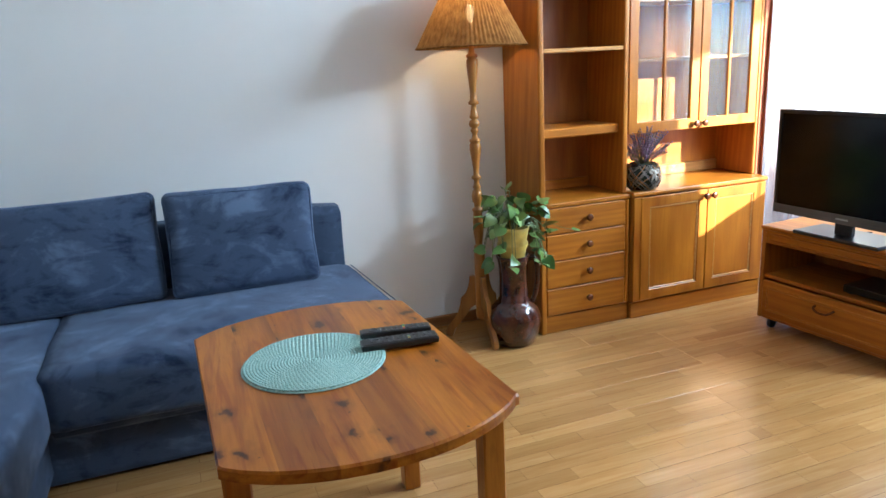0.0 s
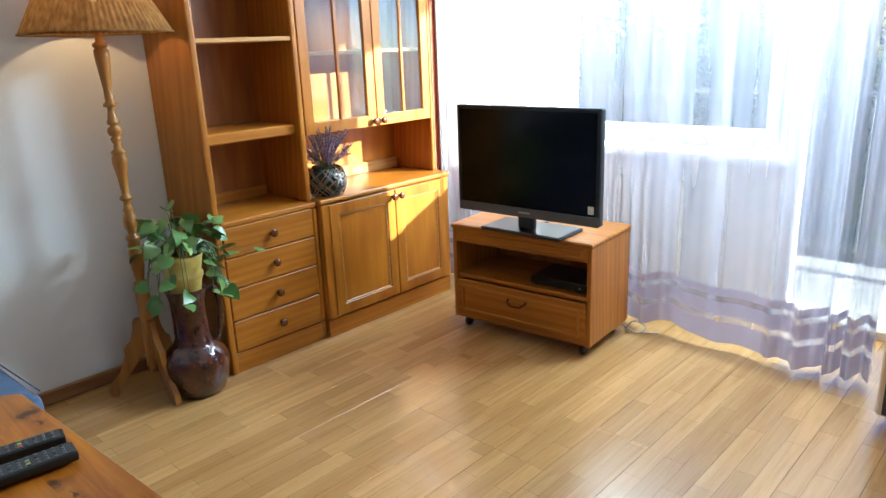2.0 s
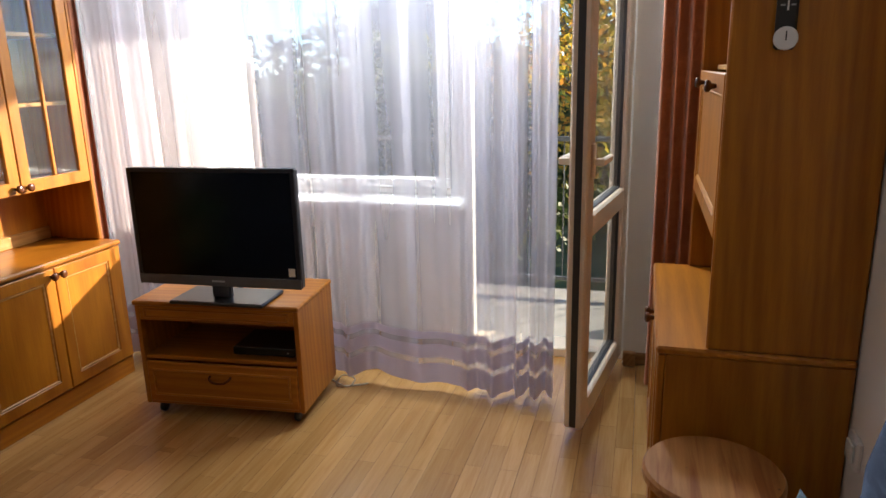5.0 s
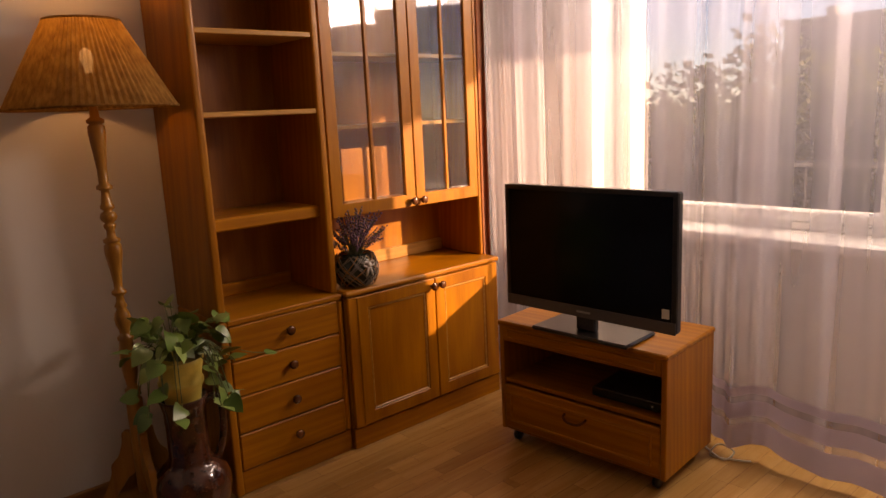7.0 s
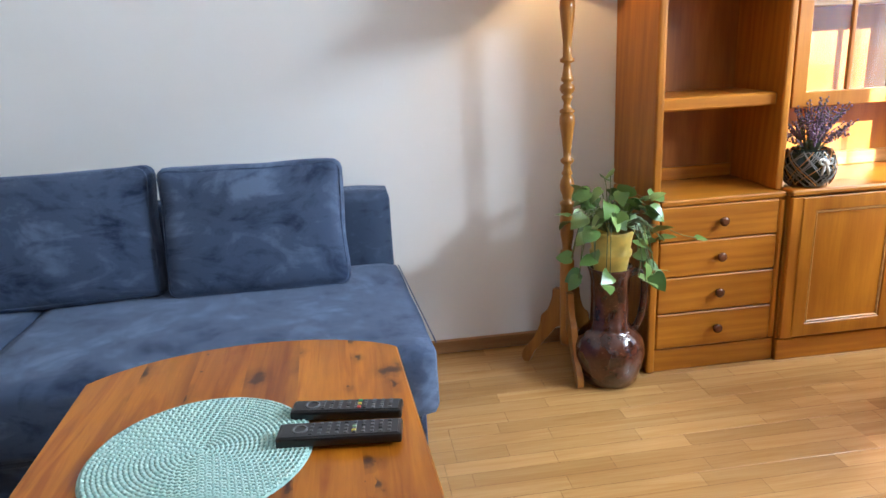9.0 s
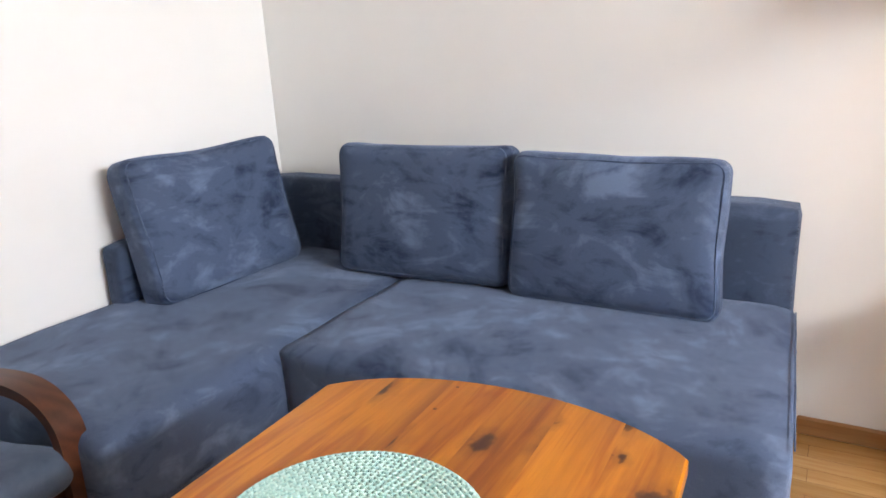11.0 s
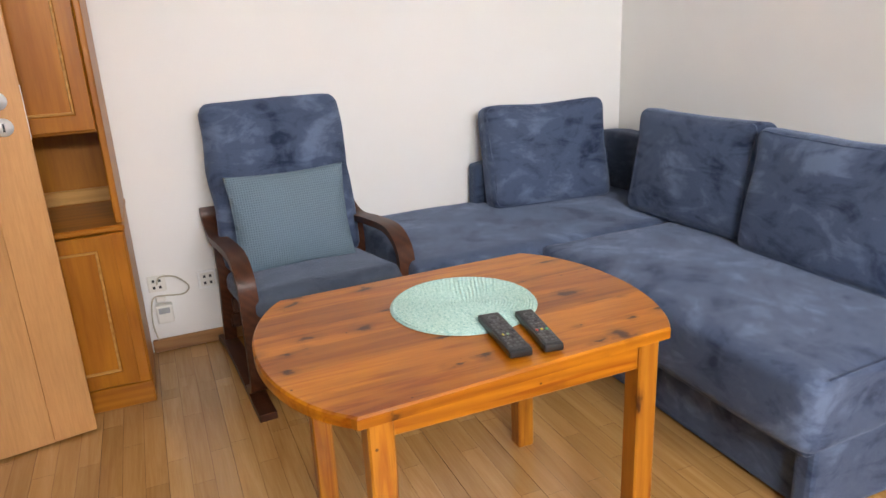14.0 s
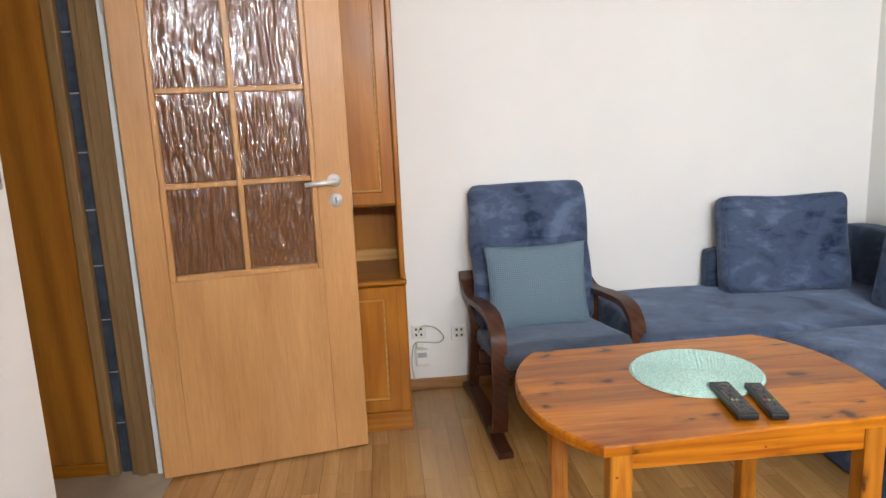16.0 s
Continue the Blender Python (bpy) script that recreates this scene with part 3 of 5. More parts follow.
for z0, z1 in zip(rows, rows[1:]):
    for x0, x1 in ((g0 + 0.02, gm - 0.010), (gm + 0.010, g1 - 0.02)):
        part("pane", rippled(x0, x1, z0, z1), "ribbed", door, smooth=True)
for side in (-1, 1):
    rot = Matrix.Translation((DW - 0.065, side * DT, 1.10)) @ Matrix.Rotation(radians(90), 4, "X")
    hb = lathe([(0.026, -0.006), (0.026, 0.006)], 20)
    hb.transform(rot)
    handle = part("handle", hb, "chrome", door, "silver lever handle", True)
    lv = tube([(DW - 0.065, side * DT, 1.10), (DW - 0.065, side * (DT + 0.045), 1.10), (DW - 0.085, side * (DT + 0.05), 1.099), (DW - 0.18, side * (DT + 0.05), 1.094)], [0.009, 0.009, 0.010, 0.009], segs=10)
    part("lever", lv, "chrome", handle, smooth=True)
    hb = lathe([(0.026, -0.005), (0.026, 0.005)], 20)
    hb.transform(Matrix.Translation((DW - 0.063, side * DT, 1.025)) @ Matrix.Rotation(radians(90), 4, "X"))
    esc = part("keyhole_plate", hb, "chrome", door, smooth=True)
    part("keyhole", box(DW - 0.066, DW - 0.060, side * (DT + 0.0055) - 0.001, side * (DT + 0.0055) + 0.001, 1.012, 1.036, 0), "black", esc)
part("latch", box(DW, DW + 0.002, -0.010, 0.010, 0.98, 1.14, 0), "chrome", door)
for z in (0.28, 1.72):
    part("hinge", tube([(-0.008, 0.026, z), (-0.008, 0.026, z + 0.09)], 0.008, segs=10), "chrome", door, smooth=True)


# ---- cabinets of the wall suite ----
def knob_at(x, y, z, parent):
    """A turned knob that points along -y."""
    b = lathe([(0.006, 0.0), (0.008, 0.012), (0.016, 0.018), (0.017, 0.026), (0.010, 0.030)], 14)
    b.transform(Matrix.Translation((x, y, z)) @ Matrix.Rotation(radians(90), 4, "X"))
    return part("knob", b, "knob", parent, smooth=True)


def framed_door(parent, x0, x1, z0, z1, y, knob_x, knob_z, pane=False, bars=0, name="door"):
    """A framed door whose face lies at y: rails, stiles and a panel or panes."""
    f = 0.052
    b = ring_frame(x0, x1, z0, z1, f, y, y + 0.02)
    d = part(name, b, "wood_z", parent)
    if pane:
        n = bars + 1
        step = (x1 - x0 - 2 * f) / n
        for k in range(n):
            p = part("pane", box(x0 + f + k * step, x0 + f + (k + 1) * step, y + 0.009, y + 0.012, z0 + f - 0.004, z1 - f + 0.004, 0), "cabinet_glass", d)
            p.visible_shadow = False
        for k in range(1, n):
            x = x0 + f + k * step
            part("glazing_bar", box(x - 0.008, x + 0.008, y + 0.002, y + 0.018, z0 + f, z1 - f, 0.003), "wood_z", d)
    else:
        part("panel", box(x0 + f - 0.004, x1 - f + 0.004, y + 0.008, y + 0.018, z0 + f - 0.004, z1 - f + 0.004, 0.002), "wood_z", d)
        m = ring_frame(x0 + f, x1 - f, z0 + f, z1 - f, 0.009, y + 0.003, y + 0.010)
        part("moulding", m, "edge", d)
    if knob_x is not None:
        knob_at(knob_x, y, knob_z, d)
    return d


def cabinet_base(c, w, depth, top, mid=True, sides=True):
    """Plinth, sides, back and worktop of a base cabinet; the wall is at y = 0 and the front at -depth."""
    part("plinth", box(0.0, w, -depth + 0.012, -0.01, 0, 0.085, 0.003), "wood_x", c)
    part("side", box(0, 0.022, -depth + 0.022, 0, 0.085, top - 0.022, 0.003), "wood_z", c)
    part("side", box(w - 0.022, w, -depth + 0.022, 0, 0.085, top - 0.022, 0.003), "wood_z", c)
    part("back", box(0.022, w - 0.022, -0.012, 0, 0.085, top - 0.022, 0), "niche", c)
    part("worktop", box(-0.004, w + 0.004, -depth - 0.004, 0, top - 0.022, top, 0.006), "wood_x", c)
    if mid:
        for x in (0.022, w - 0.05):
            part("pilaster", box(x - 0.018, x + 0.046, -depth + 0.002, -depth + 0.022, 0.09, top - 0.026, 0.004), "wood_z", c)


SUITE = "pieces of the honey wood wall suite"
# base cabinet with two doors, and the glass-fronted upper part that stands on it
BASE_Z = 0.655
base = thing("base_cabinet", (3.305, NORTH - 0.004, 0), 0, "honey wood base cabinet with two panelled doors", "cabinet", SUITE)
cabinet_base(base, 0.835, 0.386, BASE_Z)
framed_door(base, 0.045, 0.445, 0.095, BASE_Z - 0.028, -0.388, 0.425, BASE_Z - 0.058)
framed_door(base, 0.449, 0.80, 0.095, BASE_Z - 0.028, -0.388, 0.472, BASE_Z - 0.058)


def upper_part(c, w, depth, z0, zd, z1, doors, shelves):
    for x in (0, w - 0.022):
        part("side", box(x, x + 0.022, -depth, 0, z0, z1, 0.005), "wood_z", c)
    part("back", box(0.022, w - 0.022, -0.012, 0, z0, z1 - 0.02, 0), "wood_z", c)
    part("bottom", box(0.022, w - 0.022, -depth + 0.022, -0.012, zd - 0.004, zd + 0.018, 0.002), "wood_x", c)
    part("top", box(-0.01, w + 0.01, -depth - 0.02, 0, z1, z1 + 0.03, 0.006), "wood_x", c)
    part("rail", box(0.022, w - 0.022, -0.03, -0.012, z0, z0 + 0.055, 0.004), "edge", c)
    for z in shelves:
        part("shelf", box(0.022, w - 0.022, -depth + 0.05, -0.012, z - 0.008, z + 0.008, 0.002), "edge", c)


hutch = thing("glass_cabinet", (3.305, NORTH - 0.004, BASE_Z), 0, "honey wood upper cabinet with glazed doors, empty shelves", "cabinet", SUITE)
up = 1.98 - BASE_Z
upper_part(hutch, 0.835, 0.296, 0, 0.28, up, 2, (0.62, 0.90))
framed_door(hutch, 0.024, 0.442, 0.275, up, -0.298, 0.418, 0.275 + 0.026, True, 1)
framed_door(hutch, 0.446, 0.812, 0.275, up, -0.298, 0.470, 0.275 + 0.026, True, 1)

# drawer chest and the open shelves that stand on it
chest = thing("drawer_chest", (2.80, NORTH - 0.004, 0), 0, "honey wood chest of four drawers with dark turned knobs", "drawers", SUITE)
DD = 0.362
part("plinth", box(0.03, 0.50, -DD + 0.004, -0.01, 0, 0.088, 0.003), "wood_x", chest)
part("side", box(0, 0.03, -DD - 0.006, 0, 0, 0.648, 0.010, seg=3), "wood_z", chest)
part("side", box(0.474, 0.50, -DD + 0.02, 0, 0.088, 0.626, 0.003), "wood_z", chest)
part("worktop", box(0.031, 0.502, -DD, 0, 0.626, 0.648, 0.005), "wood_x", chest)
for k, (z0, z1) in enumerate(((0.092, 0.226), (0.230, 0.364), (0.368, 0.496), (0.500, 0.624))):
    dr = part("drawer", box(0.034, 0.474, -DD - 0.002, -DD + 0.02, z0, z1, 0.004), "wood_x", chest)
    knob_at(0.258, -DD - 0.002, (z0 + z1) / 2 + 0.004, dr)
part("pilaster", box(0.478, 0.500, -DD, -DD + 0.02, 0.092, 0.624, 0.006), "wood_z", chest)

shelves = thing("open_shelves", (2.80, NORTH - 0.004, 0.648), 0, "honey wood open shelf unit with empty shelves", "shelf", SUITE)
SH = 1.98 - 0.648
part("side", box(0, 0.03, -DD - 0.006, 0, 0, SH, 0.010, seg=3), "wood_z", shelves)
part("side", box(0.474, 0.502, -DD + 0.03, 0, 0, SH, 0.010, seg=3), "wood_z", shelves)
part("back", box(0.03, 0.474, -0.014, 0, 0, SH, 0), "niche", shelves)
part("rail", box(0.03, 0.474, -0.03, -0.014, 0, 0.05, 0.004), "wood_x", shelves)
part("top", box(-0.01, 0.505, -DD - 0.01, 0, SH, SH + 0.03, 0.006), "wood_x", shelves)
part("shelf", box(0.03, 0.474, -DD + 0.065, -0.014, 0.945 - 0.648, 0.990 - 0.648, 0.006), "wood_x", shelves, "thick shelf board")
for z in (1.343, 1.612, 1.86):
    part("shelf", box(0.03, 0.474, -DD + 0.035, -0.014, z - 0.658, z - 0.640, 0.003), "edge", shelves)

# cabinet by the balcony door, against the south wall, with a drop-front desk flap above
desk = thing("base_cabinet", (4.20, SOUTH + 0.004, 0), 180, "honey wood base cabinet with doors beside the balcony door", "cabinet", SUITE)
cabinet_base(desk, 0.835, 0.475, 0.655)
framed_door(desk, 0.045, 0.415, 0.095, 0.627, -0.477, 0.39, 0.597)
framed_door(desk, 0.419, 0.79, 0.095, 0.627, -0.477, 0.45, 0.597)
desk_up = thing("desk_cabinet", (4.20, SOUTH + 0.004, 0.655), 180, "tall honey wood upper cabinet with a closed desk flap", "cabinet", SUITE)
upper_part(desk_up, 0.835, 0.355, 0, 0.29, 1.98 - 0.655, 0, (0.71, 1.06))
flap = framed_door(desk_up, 0.024, 0.81, 0.29, 0.70, -0.357, 0.22, 0.665, name="flap")
knob_at(0.62, -0.357, 0.665, flap)

# tall cabinet behind the open door, against the west wall
tall = thing("base_cabinet", (0.004, 0.335, 0), 90, "honey wood base cabinet behind the open door", "cabinet", SUITE)
cabinet_base(tall, 0.83, 0.445, 0.672)
framed_door(tall, 0.045, 0.413, 0.095, 0.644, -0.447, 0.38, 0.61)
framed_door(tall, 0.417, 0.79, 0.095, 0.644, -0.447, 0.46, 0.61)
tall_up = thing("wall_cabinet", (0.004, 0.335, 0.672), 90, "honey wood upper cabinet with panelled doors and open niche", "cabinet", SUITE)
upper_part(tall_up, 0.83, 0.425, 0, 0.31, 1.98 - 0.672, 2, ())
framed_door(tall_up, 0.024, 0.413, 0.315, 1.30, -0.427, 0.38, 0.36)
framed_door(tall_up, 0.417, 0.806, 0.315, 1.30, -0.427, 0.46, 0.36)


# ---- TV and its stand ----
turn = math.degrees(math.atan2(2.055 - 2.763, 3.833 - 3.771)) + 90
stand = thing("tv_stand", (3.80, 2.41, 0), turn - 90, "honey wood TV stand on black castors with one drawer", "tv stand")
SW, SD, SZ = 0.70, 0.38, 0.507
# local: x along the front, y = 0 at the front, -y towards the viewer
part("top", box(-SW / 2 - 0.005, SW / 2 + 0.005, -0.005, SD, SZ - 0.020, SZ, 0.005), "wood_x", stand)
for x in (-SW / 2, SW / 2 - 0.020):
    part("side", box(x, x + 0.020, 0.004, SD, 0.055, SZ - 0.020, 0.003), "wood_z", stand)
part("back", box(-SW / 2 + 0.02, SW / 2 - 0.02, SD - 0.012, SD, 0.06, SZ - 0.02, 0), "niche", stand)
part("bottom", box(-SW / 2 + 0.02, SW / 2 - 0.02, 0.01, SD - 0.012, 0.055, 0.075, 0.002), "wood_x", stand)
part("shelf", box(-SW / 2 + 0.02, SW / 2 - 0.02, 0.015, SD - 0.012, 0.252, 0.270, 0.002), "wood_x", stand)
fr = box(-SW / 2 + 0.02, SW / 2 - 0.02, 0.004, 0.022, 0.425, SZ - 0.021, 0.003)
fr = part("front_panel", fr, "wood_x", stand)
part("moulding", ring_frame(-SW / 2 + 0.04, SW / 2 - 0.04, 0.436, 0.476, 0.008, -0.002, 0.005), "wood_x", fr)
b = box(-SW / 2 + 0.022, SW / 2 - 0.022, 0.002, 0.02, 0.068, 0.245, 0.004)
drawer = part("drawer", b, "wood_x", stand)
part("moulding", ring_frame(-SW / 2 + 0.05, SW / 2 - 0.05, 0.098, 0.216, 0.009, -0.004, 0.004), "wood_x", drawer)
part("handle", tube(curve_points([(-0.045, -0.002, 0.196), (-0.042, -0.018, 0.190), (-0.02, -0.024, 0.178), (0.02, -0.024, 0.178), (0.042, -0.018, 0.190), (0.045, -0.002, 0.196)], 4), 0.005, segs=8), "knob", drawer, "dark bail handle", True)
for x in (-SW / 2 + 0.05, SW / 2 - 0.05):
    for y in (0.05, SD - 0.05):
        w = lathe([(0.012, -0.010), (0.024, -0.009), (0.026, 0), (0.024, 0.009), (0.012, 0.010)], 16)
        w.transform(Matrix.Translation((x, y, 0.026)) @ Matrix.Rotation(radians(90), 4, "Y"))
        c = part("castor", w, "black", stand, "black castor", True)
        part("castor_fork", box(x - 0.014, x + 0.014, y - 0.012, y + 0.012, 0.036, 0.055, 0.003), "black", c)

tv = thing("television", (3.825, 2.385, SZ), turn - 90 - 1.5, "flat black television with a blank screen on the wooden stand", "television")
TW, Z0, Z1 = 0.695, 0.068, 0.532
part("casing", box(-TW / 2, TW / 2, 0.0, 0.035, Z0, Z1, 0.006), "black", tv)
part("rear_housing", box(-TW / 2 + 0.09, TW / 2 - 0.09, 0.035, 0.075, Z0 + 0.06, Z1 - 0.08, 0.02), "dark", tv)
bz = box(-TW / 2, TW / 2, -0.006, 0.0, Z0, Z0 + 0.040, 0.002)
part("lower_bezel", bz, plain("grey_bezel", (0.09, 0.085, 0.085), 0.35), tv)
b = box(-TW / 2, TW / 2, -0.004, 0.0, Z1 - 0.016, Z1, 0.001)
box(-TW / 2, -TW / 2 + 0.016, -0.004, 0.0, Z0 + 0.04, Z1 - 0.016, 0.001, b)
box(TW / 2 - 0.016, TW / 2, -0.004, 0.0, Z0 + 0.04, Z1 - 0.016, 0.001, b)
part("bezel", b, "black", tv)
part("screen", box(-TW / 2 + 0.016, TW / 2 - 0.016, -0.001, 0.001, Z0 + 0.04, Z1 - 0.016, 0), "screen", tv)
part("logo_plate", box(-0.028, 0.028, -0.0075, -0.006, Z0 + 0.017, Z0 + 0.024, 0), "grey", tv)
part("sticker", box(TW / 2 - 0.05, TW / 2 - 0.024, -0.0025, -0.0012, Z0 + 0.05, Z0 + 0.082, 0), "white", tv, "pale paper sticker")
part("neck", box(-0.04, 0.04, 0.004, 0.034, 0.015, Z0 + 0.06, 0.006), "dark", tv)
part("foot", box(-0.20, 0.20, -0.055, 0.15, 0.0, 0.016, 0.007), M["black"], tv, "glossy black foot")

# ---- pine table ----
table = thing("coffee_table", (1.56, 1.89, 0), 0, "orange pine coffee table with barrel-shaped top and square legs", "table")
TZ, CX = 0.612, 1.56


def edge_x(y, side):
    """The straight long edges, which open slightly towards the south."""
    s = (y - 1.53) / (2.24 - 1.53)
    return (1.255 + (1.235 - 1.255) * s) if side < 0 else (1.888 + (1.850 - 1.888) * s)


def end_y(x, north):
    u = max(-1.0, min(1.0, (x - 1.56) / 0.32))
    bow = math.sqrt(max(0.0, 1 - 0.80 * u * u)) - math.sqrt(0.2)
    return 2.235 + 0.215 * bow if north else 1.545 - 0.225 * bow


N_STAVES = 6
for k in range(N_STAVES):
    a, c = k / N_STAVES, (k + 1) / N_STAVES
    b = bmesh.new()
    n = 8
    ring = []
    for i in range(n + 1):
        f = a + (c - a) * i / n
        x = edge_x(1.545, -1) + (edge_x(1.545, 1) - edge_x(1.545, -1)) * f
        ring.append((x, end_y(x, False)))
    for i in range(n, -1, -1):
        f = a + (c - a) * i / n
        x = edge_x(2.235, -1) + (edge_x(2.235, 1) - edge_x(2.235, -1)) * f
        ring.append((x, end_y(x, True)))
    lo = [b.verts.new((x, y, TZ - 0.026)) for x, y in ring]
    md = [b.verts.new((x, y, TZ - 0.005)) for x, y in ring]
    mid = Vector((1.56, 1.89))
    hi = [b.verts.new((x + (mid.x - x) * 0.012 * (1 if i in (0, len(ring) - 1) and k == 0 or i in (n, n + 1) and k == N_STAVES - 1 else 0), y + (mid.y - y) * 0.010, TZ)) for i, (x, y) in enumerate(ring)]
    m = len(ring)
    for r0, r1 in ((lo, md), (md, hi)):
        for i in range(m):
            b.faces.new((r0[i], r0[(i + 1) % m], r1[(i + 1) % m], r1[i]))
    b.faces.new(hi)
    b.faces.new(list(reversed(lo)))
    part("stave", b, "pine", table, world=True)
LEGS = [(1.287, 1.590), (1.277, 2.213), (1.836, 1.595), (1.822, 2.213)]
for x, y in LEGS:
    part("leg", box(x - 0.026, x + 0.026, y - 0.026, y + 0.026, 0, TZ - 0.026, 0.004), "pine_z", table, world=True)
part("apron", box(1.266, 1.286, 1.617, 2.186, TZ - 0.085, TZ - 0.027, 0.003), "pine", table, world=True)
part("apron", box(1.826, 1.844, 1.622, 2.186, TZ - 0.085, TZ - 0.027, 0.003), "pine", table, world=True)
pine_x = wood("orange_pine_across", (0.40, 0.135, 0.010), (0.63, 0.275, 0.030), "x", 0.35, True, 0.25)
part("apron", box(1.314, 1.809, 1.580, 1.602, TZ - 0.085, TZ - 0.027, 0.003), pine_x, table, world=True)
part("apron", box(1.303, 1.796, 2.206, 2.228, TZ - 0.085, TZ - 0.027, 0.003), pine_x, table, world=True)

# woven mat: a braided cord wound into a spiral
mat_ob = thing("placemat", (1.512, 1.925, TZ), 0, "round mint green woven placemat on the pine table", "placemat")
mm, nt, p = material("mint_raffia")
fib = noise_of(nt, coords(nt, (1, 1, 1), False), 140, 4, 0.7)
nt.links.new(ramp(nt, fib, [(0.3, (0.22, 0.42, 0.39)), (0.5, (0.42, 0.63, 0.57)), (0.72, (0.62, 0.77, 0.70))]), p.inputs["Base Color"])
p.inputs["Roughness"].default_value = 0.7
part("backing", lathe([(0.176, 0.0), (0.178, 0.002), (0.176, 0.0035)], 64), mm, mat_ob)
RINGS = 23
b = bmesh.new()
for k in range(RINGS):
    rr = 0.004 + k * (0.173 / RINGS)
    n = max(6, int(2 * math.pi * rr / 0.0105))
    for i in range(n):
        for lean in (-1, 1):
            a0 = 2 * math.pi * (i + (0.25 if lean > 0 else 0)) / n
            a1 = a0 + 2 * math.pi / n * 1.15
            r0, r1 = rr - lean * 0.0035, rr + lean * 0.0035
            pts = [((r0 + (r1 - r0) * s) * math.cos(a0 + (a1 - a0) * s), (r0 + (r1 - r0) * s) * math.sin(a0 + (a1 - a0) * s), 0.003 + 0.0032 * math.sin(math.pi * s)) for s in (0, 0.33, 0.67, 1)]
            tube(pts, [0.0016, 0.0032, 0.0032, 0.0016], b, 5)
tagged(part("braid", b, mm, mat_ob, "braided mint raffia cord", True), kind="stuff")


button_grey = plain("dull_button", (0.10, 0.10, 0.105), 0.5)


def remote(loc, turn, length, width, rows, accent, name_label, tail=False):
    r = thing("remote_control", loc, turn, name_label, "remote control", "remotes on the table")
    part("body", box(-length / 2, length / 2, -width / 2, width / 2, 0.0, 0.017, 0.005, seg=2), "black", r)
    part("face", box(-length / 2 + 0.006, length / 2 - 0.006, -width / 2 + 0.004, width / 2 - 0.004, 0.0165, 0.0182, 0.001), "dark", r)
    for i in range(rows):
        for j in range(4):
            x = -length / 2 + 0.055 + (length - 0.075) * i / (rows - 1)
            y = (j - 1.5) * (width - 0.016) / 3.4
            part("button", box(x - 0.0032, x + 0.0032, y - 0.003, y + 0.003, 0.018, 0.0202, 0.001), button_grey if (i + 2 * j) % 5 else "dark", r)
    ring = bmesh.new()
    tube([(-length / 2 + 0.036 + 0.011 * math.cos(a * math.pi / 8), 0.011 * math.sin(a * math.pi / 8), 0.0185) for a in range(17)], 0.0022, ring, 6)
    part("navigation_ring", ring, button_grey, r, smooth=True)
    for k, col in enumerate(accent):
        part("button", box(length * 0.12 - 0.004, length * 0.12 + 0.003, (k - 1) * 0.011 - 0.003, (k - 1) * 0.011 + 0.003, 0.018, 0.0208, 0.001), plain("coloured_button", col, 0.4), r)
    return r


remote((1.745, 1.995, TZ + 0.004), -10.0, 0.190, 0.042, 9, ((0.5, 0.05, 0.03), (0.5, 0.4, 0.04), (0.04, 0.3, 0.1)), "slim black remote control lying by the placemat")
remote((1.733, 1.918, TZ + 0.006), -7.0, 0.200, 0.050, 10, ((0.5, 0.42, 0.06), (0.2, 0.35, 0.2)), "larger black remote control overlapping the placemat edge")


# ---- sofa ----
sofa = thing("corner_sofa", (0.9, 3.0, 0), 0, "blue crushed velvet corner sofa with a chaise end", "sofa")


def placed(bm, x, y, z, rx=0, ry=0, rz=0):
    bm.transform(pose(x, y, z, rx, ry, rz))
    return bm


part("base", box(0.70, 1.93, 2.69, 3.36, 0.012, 0.26, 0.02, seg=2), "velvet", sofa, world=True)
def tapered(bm, x_end, y_front, narrow):
    """Draws the open end of a seat in towards the back."""
    for v in bm.verts:
        if v.co.x > x_end - 0.12:
            v.co.x -= narrow * max(0.0, (v.co.y - y_front) / 0.75)
    return bm


part("seat", tapered(placed(soft(1.225, 0.80, 0.215, 0.036, 18, (0, 0.008, 0.012), 0.006, 1.0, 4), 1.362, 2.985, 0.3425), 1.97, 2.60, 0.045), "velvet", sofa, smooth=True, world=True)
seat_edge = [(1.972 - 0.045 * k / 8, 2.625 + 0.7 * k / 8, 0.446) for k in range(9)]
part("piping", tube(seat_edge, 0.002, segs=6), "velvet", sofa, smooth=True, world=True)
part("seat_valance", box(0.76, 1.935, 2.63, 3.36, 0.20, 0.31, 0.03, seg=3), "velvet", sofa, world=True)
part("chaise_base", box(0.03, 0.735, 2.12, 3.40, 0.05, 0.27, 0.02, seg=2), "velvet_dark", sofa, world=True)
part("chaise_seat", placed(soft(0.765, 1.40, 0.225, 0.045, 18, (0.006, 0.01, 0.010), 0.006, 3.0, 4), 0.385, 2.785, 0.3375), "velvet", sofa, smooth=True, world=True)
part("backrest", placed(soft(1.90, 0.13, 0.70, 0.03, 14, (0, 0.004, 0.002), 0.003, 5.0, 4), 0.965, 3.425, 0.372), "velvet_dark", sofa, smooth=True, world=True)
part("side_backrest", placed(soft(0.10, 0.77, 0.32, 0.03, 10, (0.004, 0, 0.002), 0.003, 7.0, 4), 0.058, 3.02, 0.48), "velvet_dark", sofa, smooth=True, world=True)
part("end_panel", box(1.88, 1.938, 2.655, 3.36, 0.012, 0.345, 0.016, seg=2), "velvet", sofa, world=True)
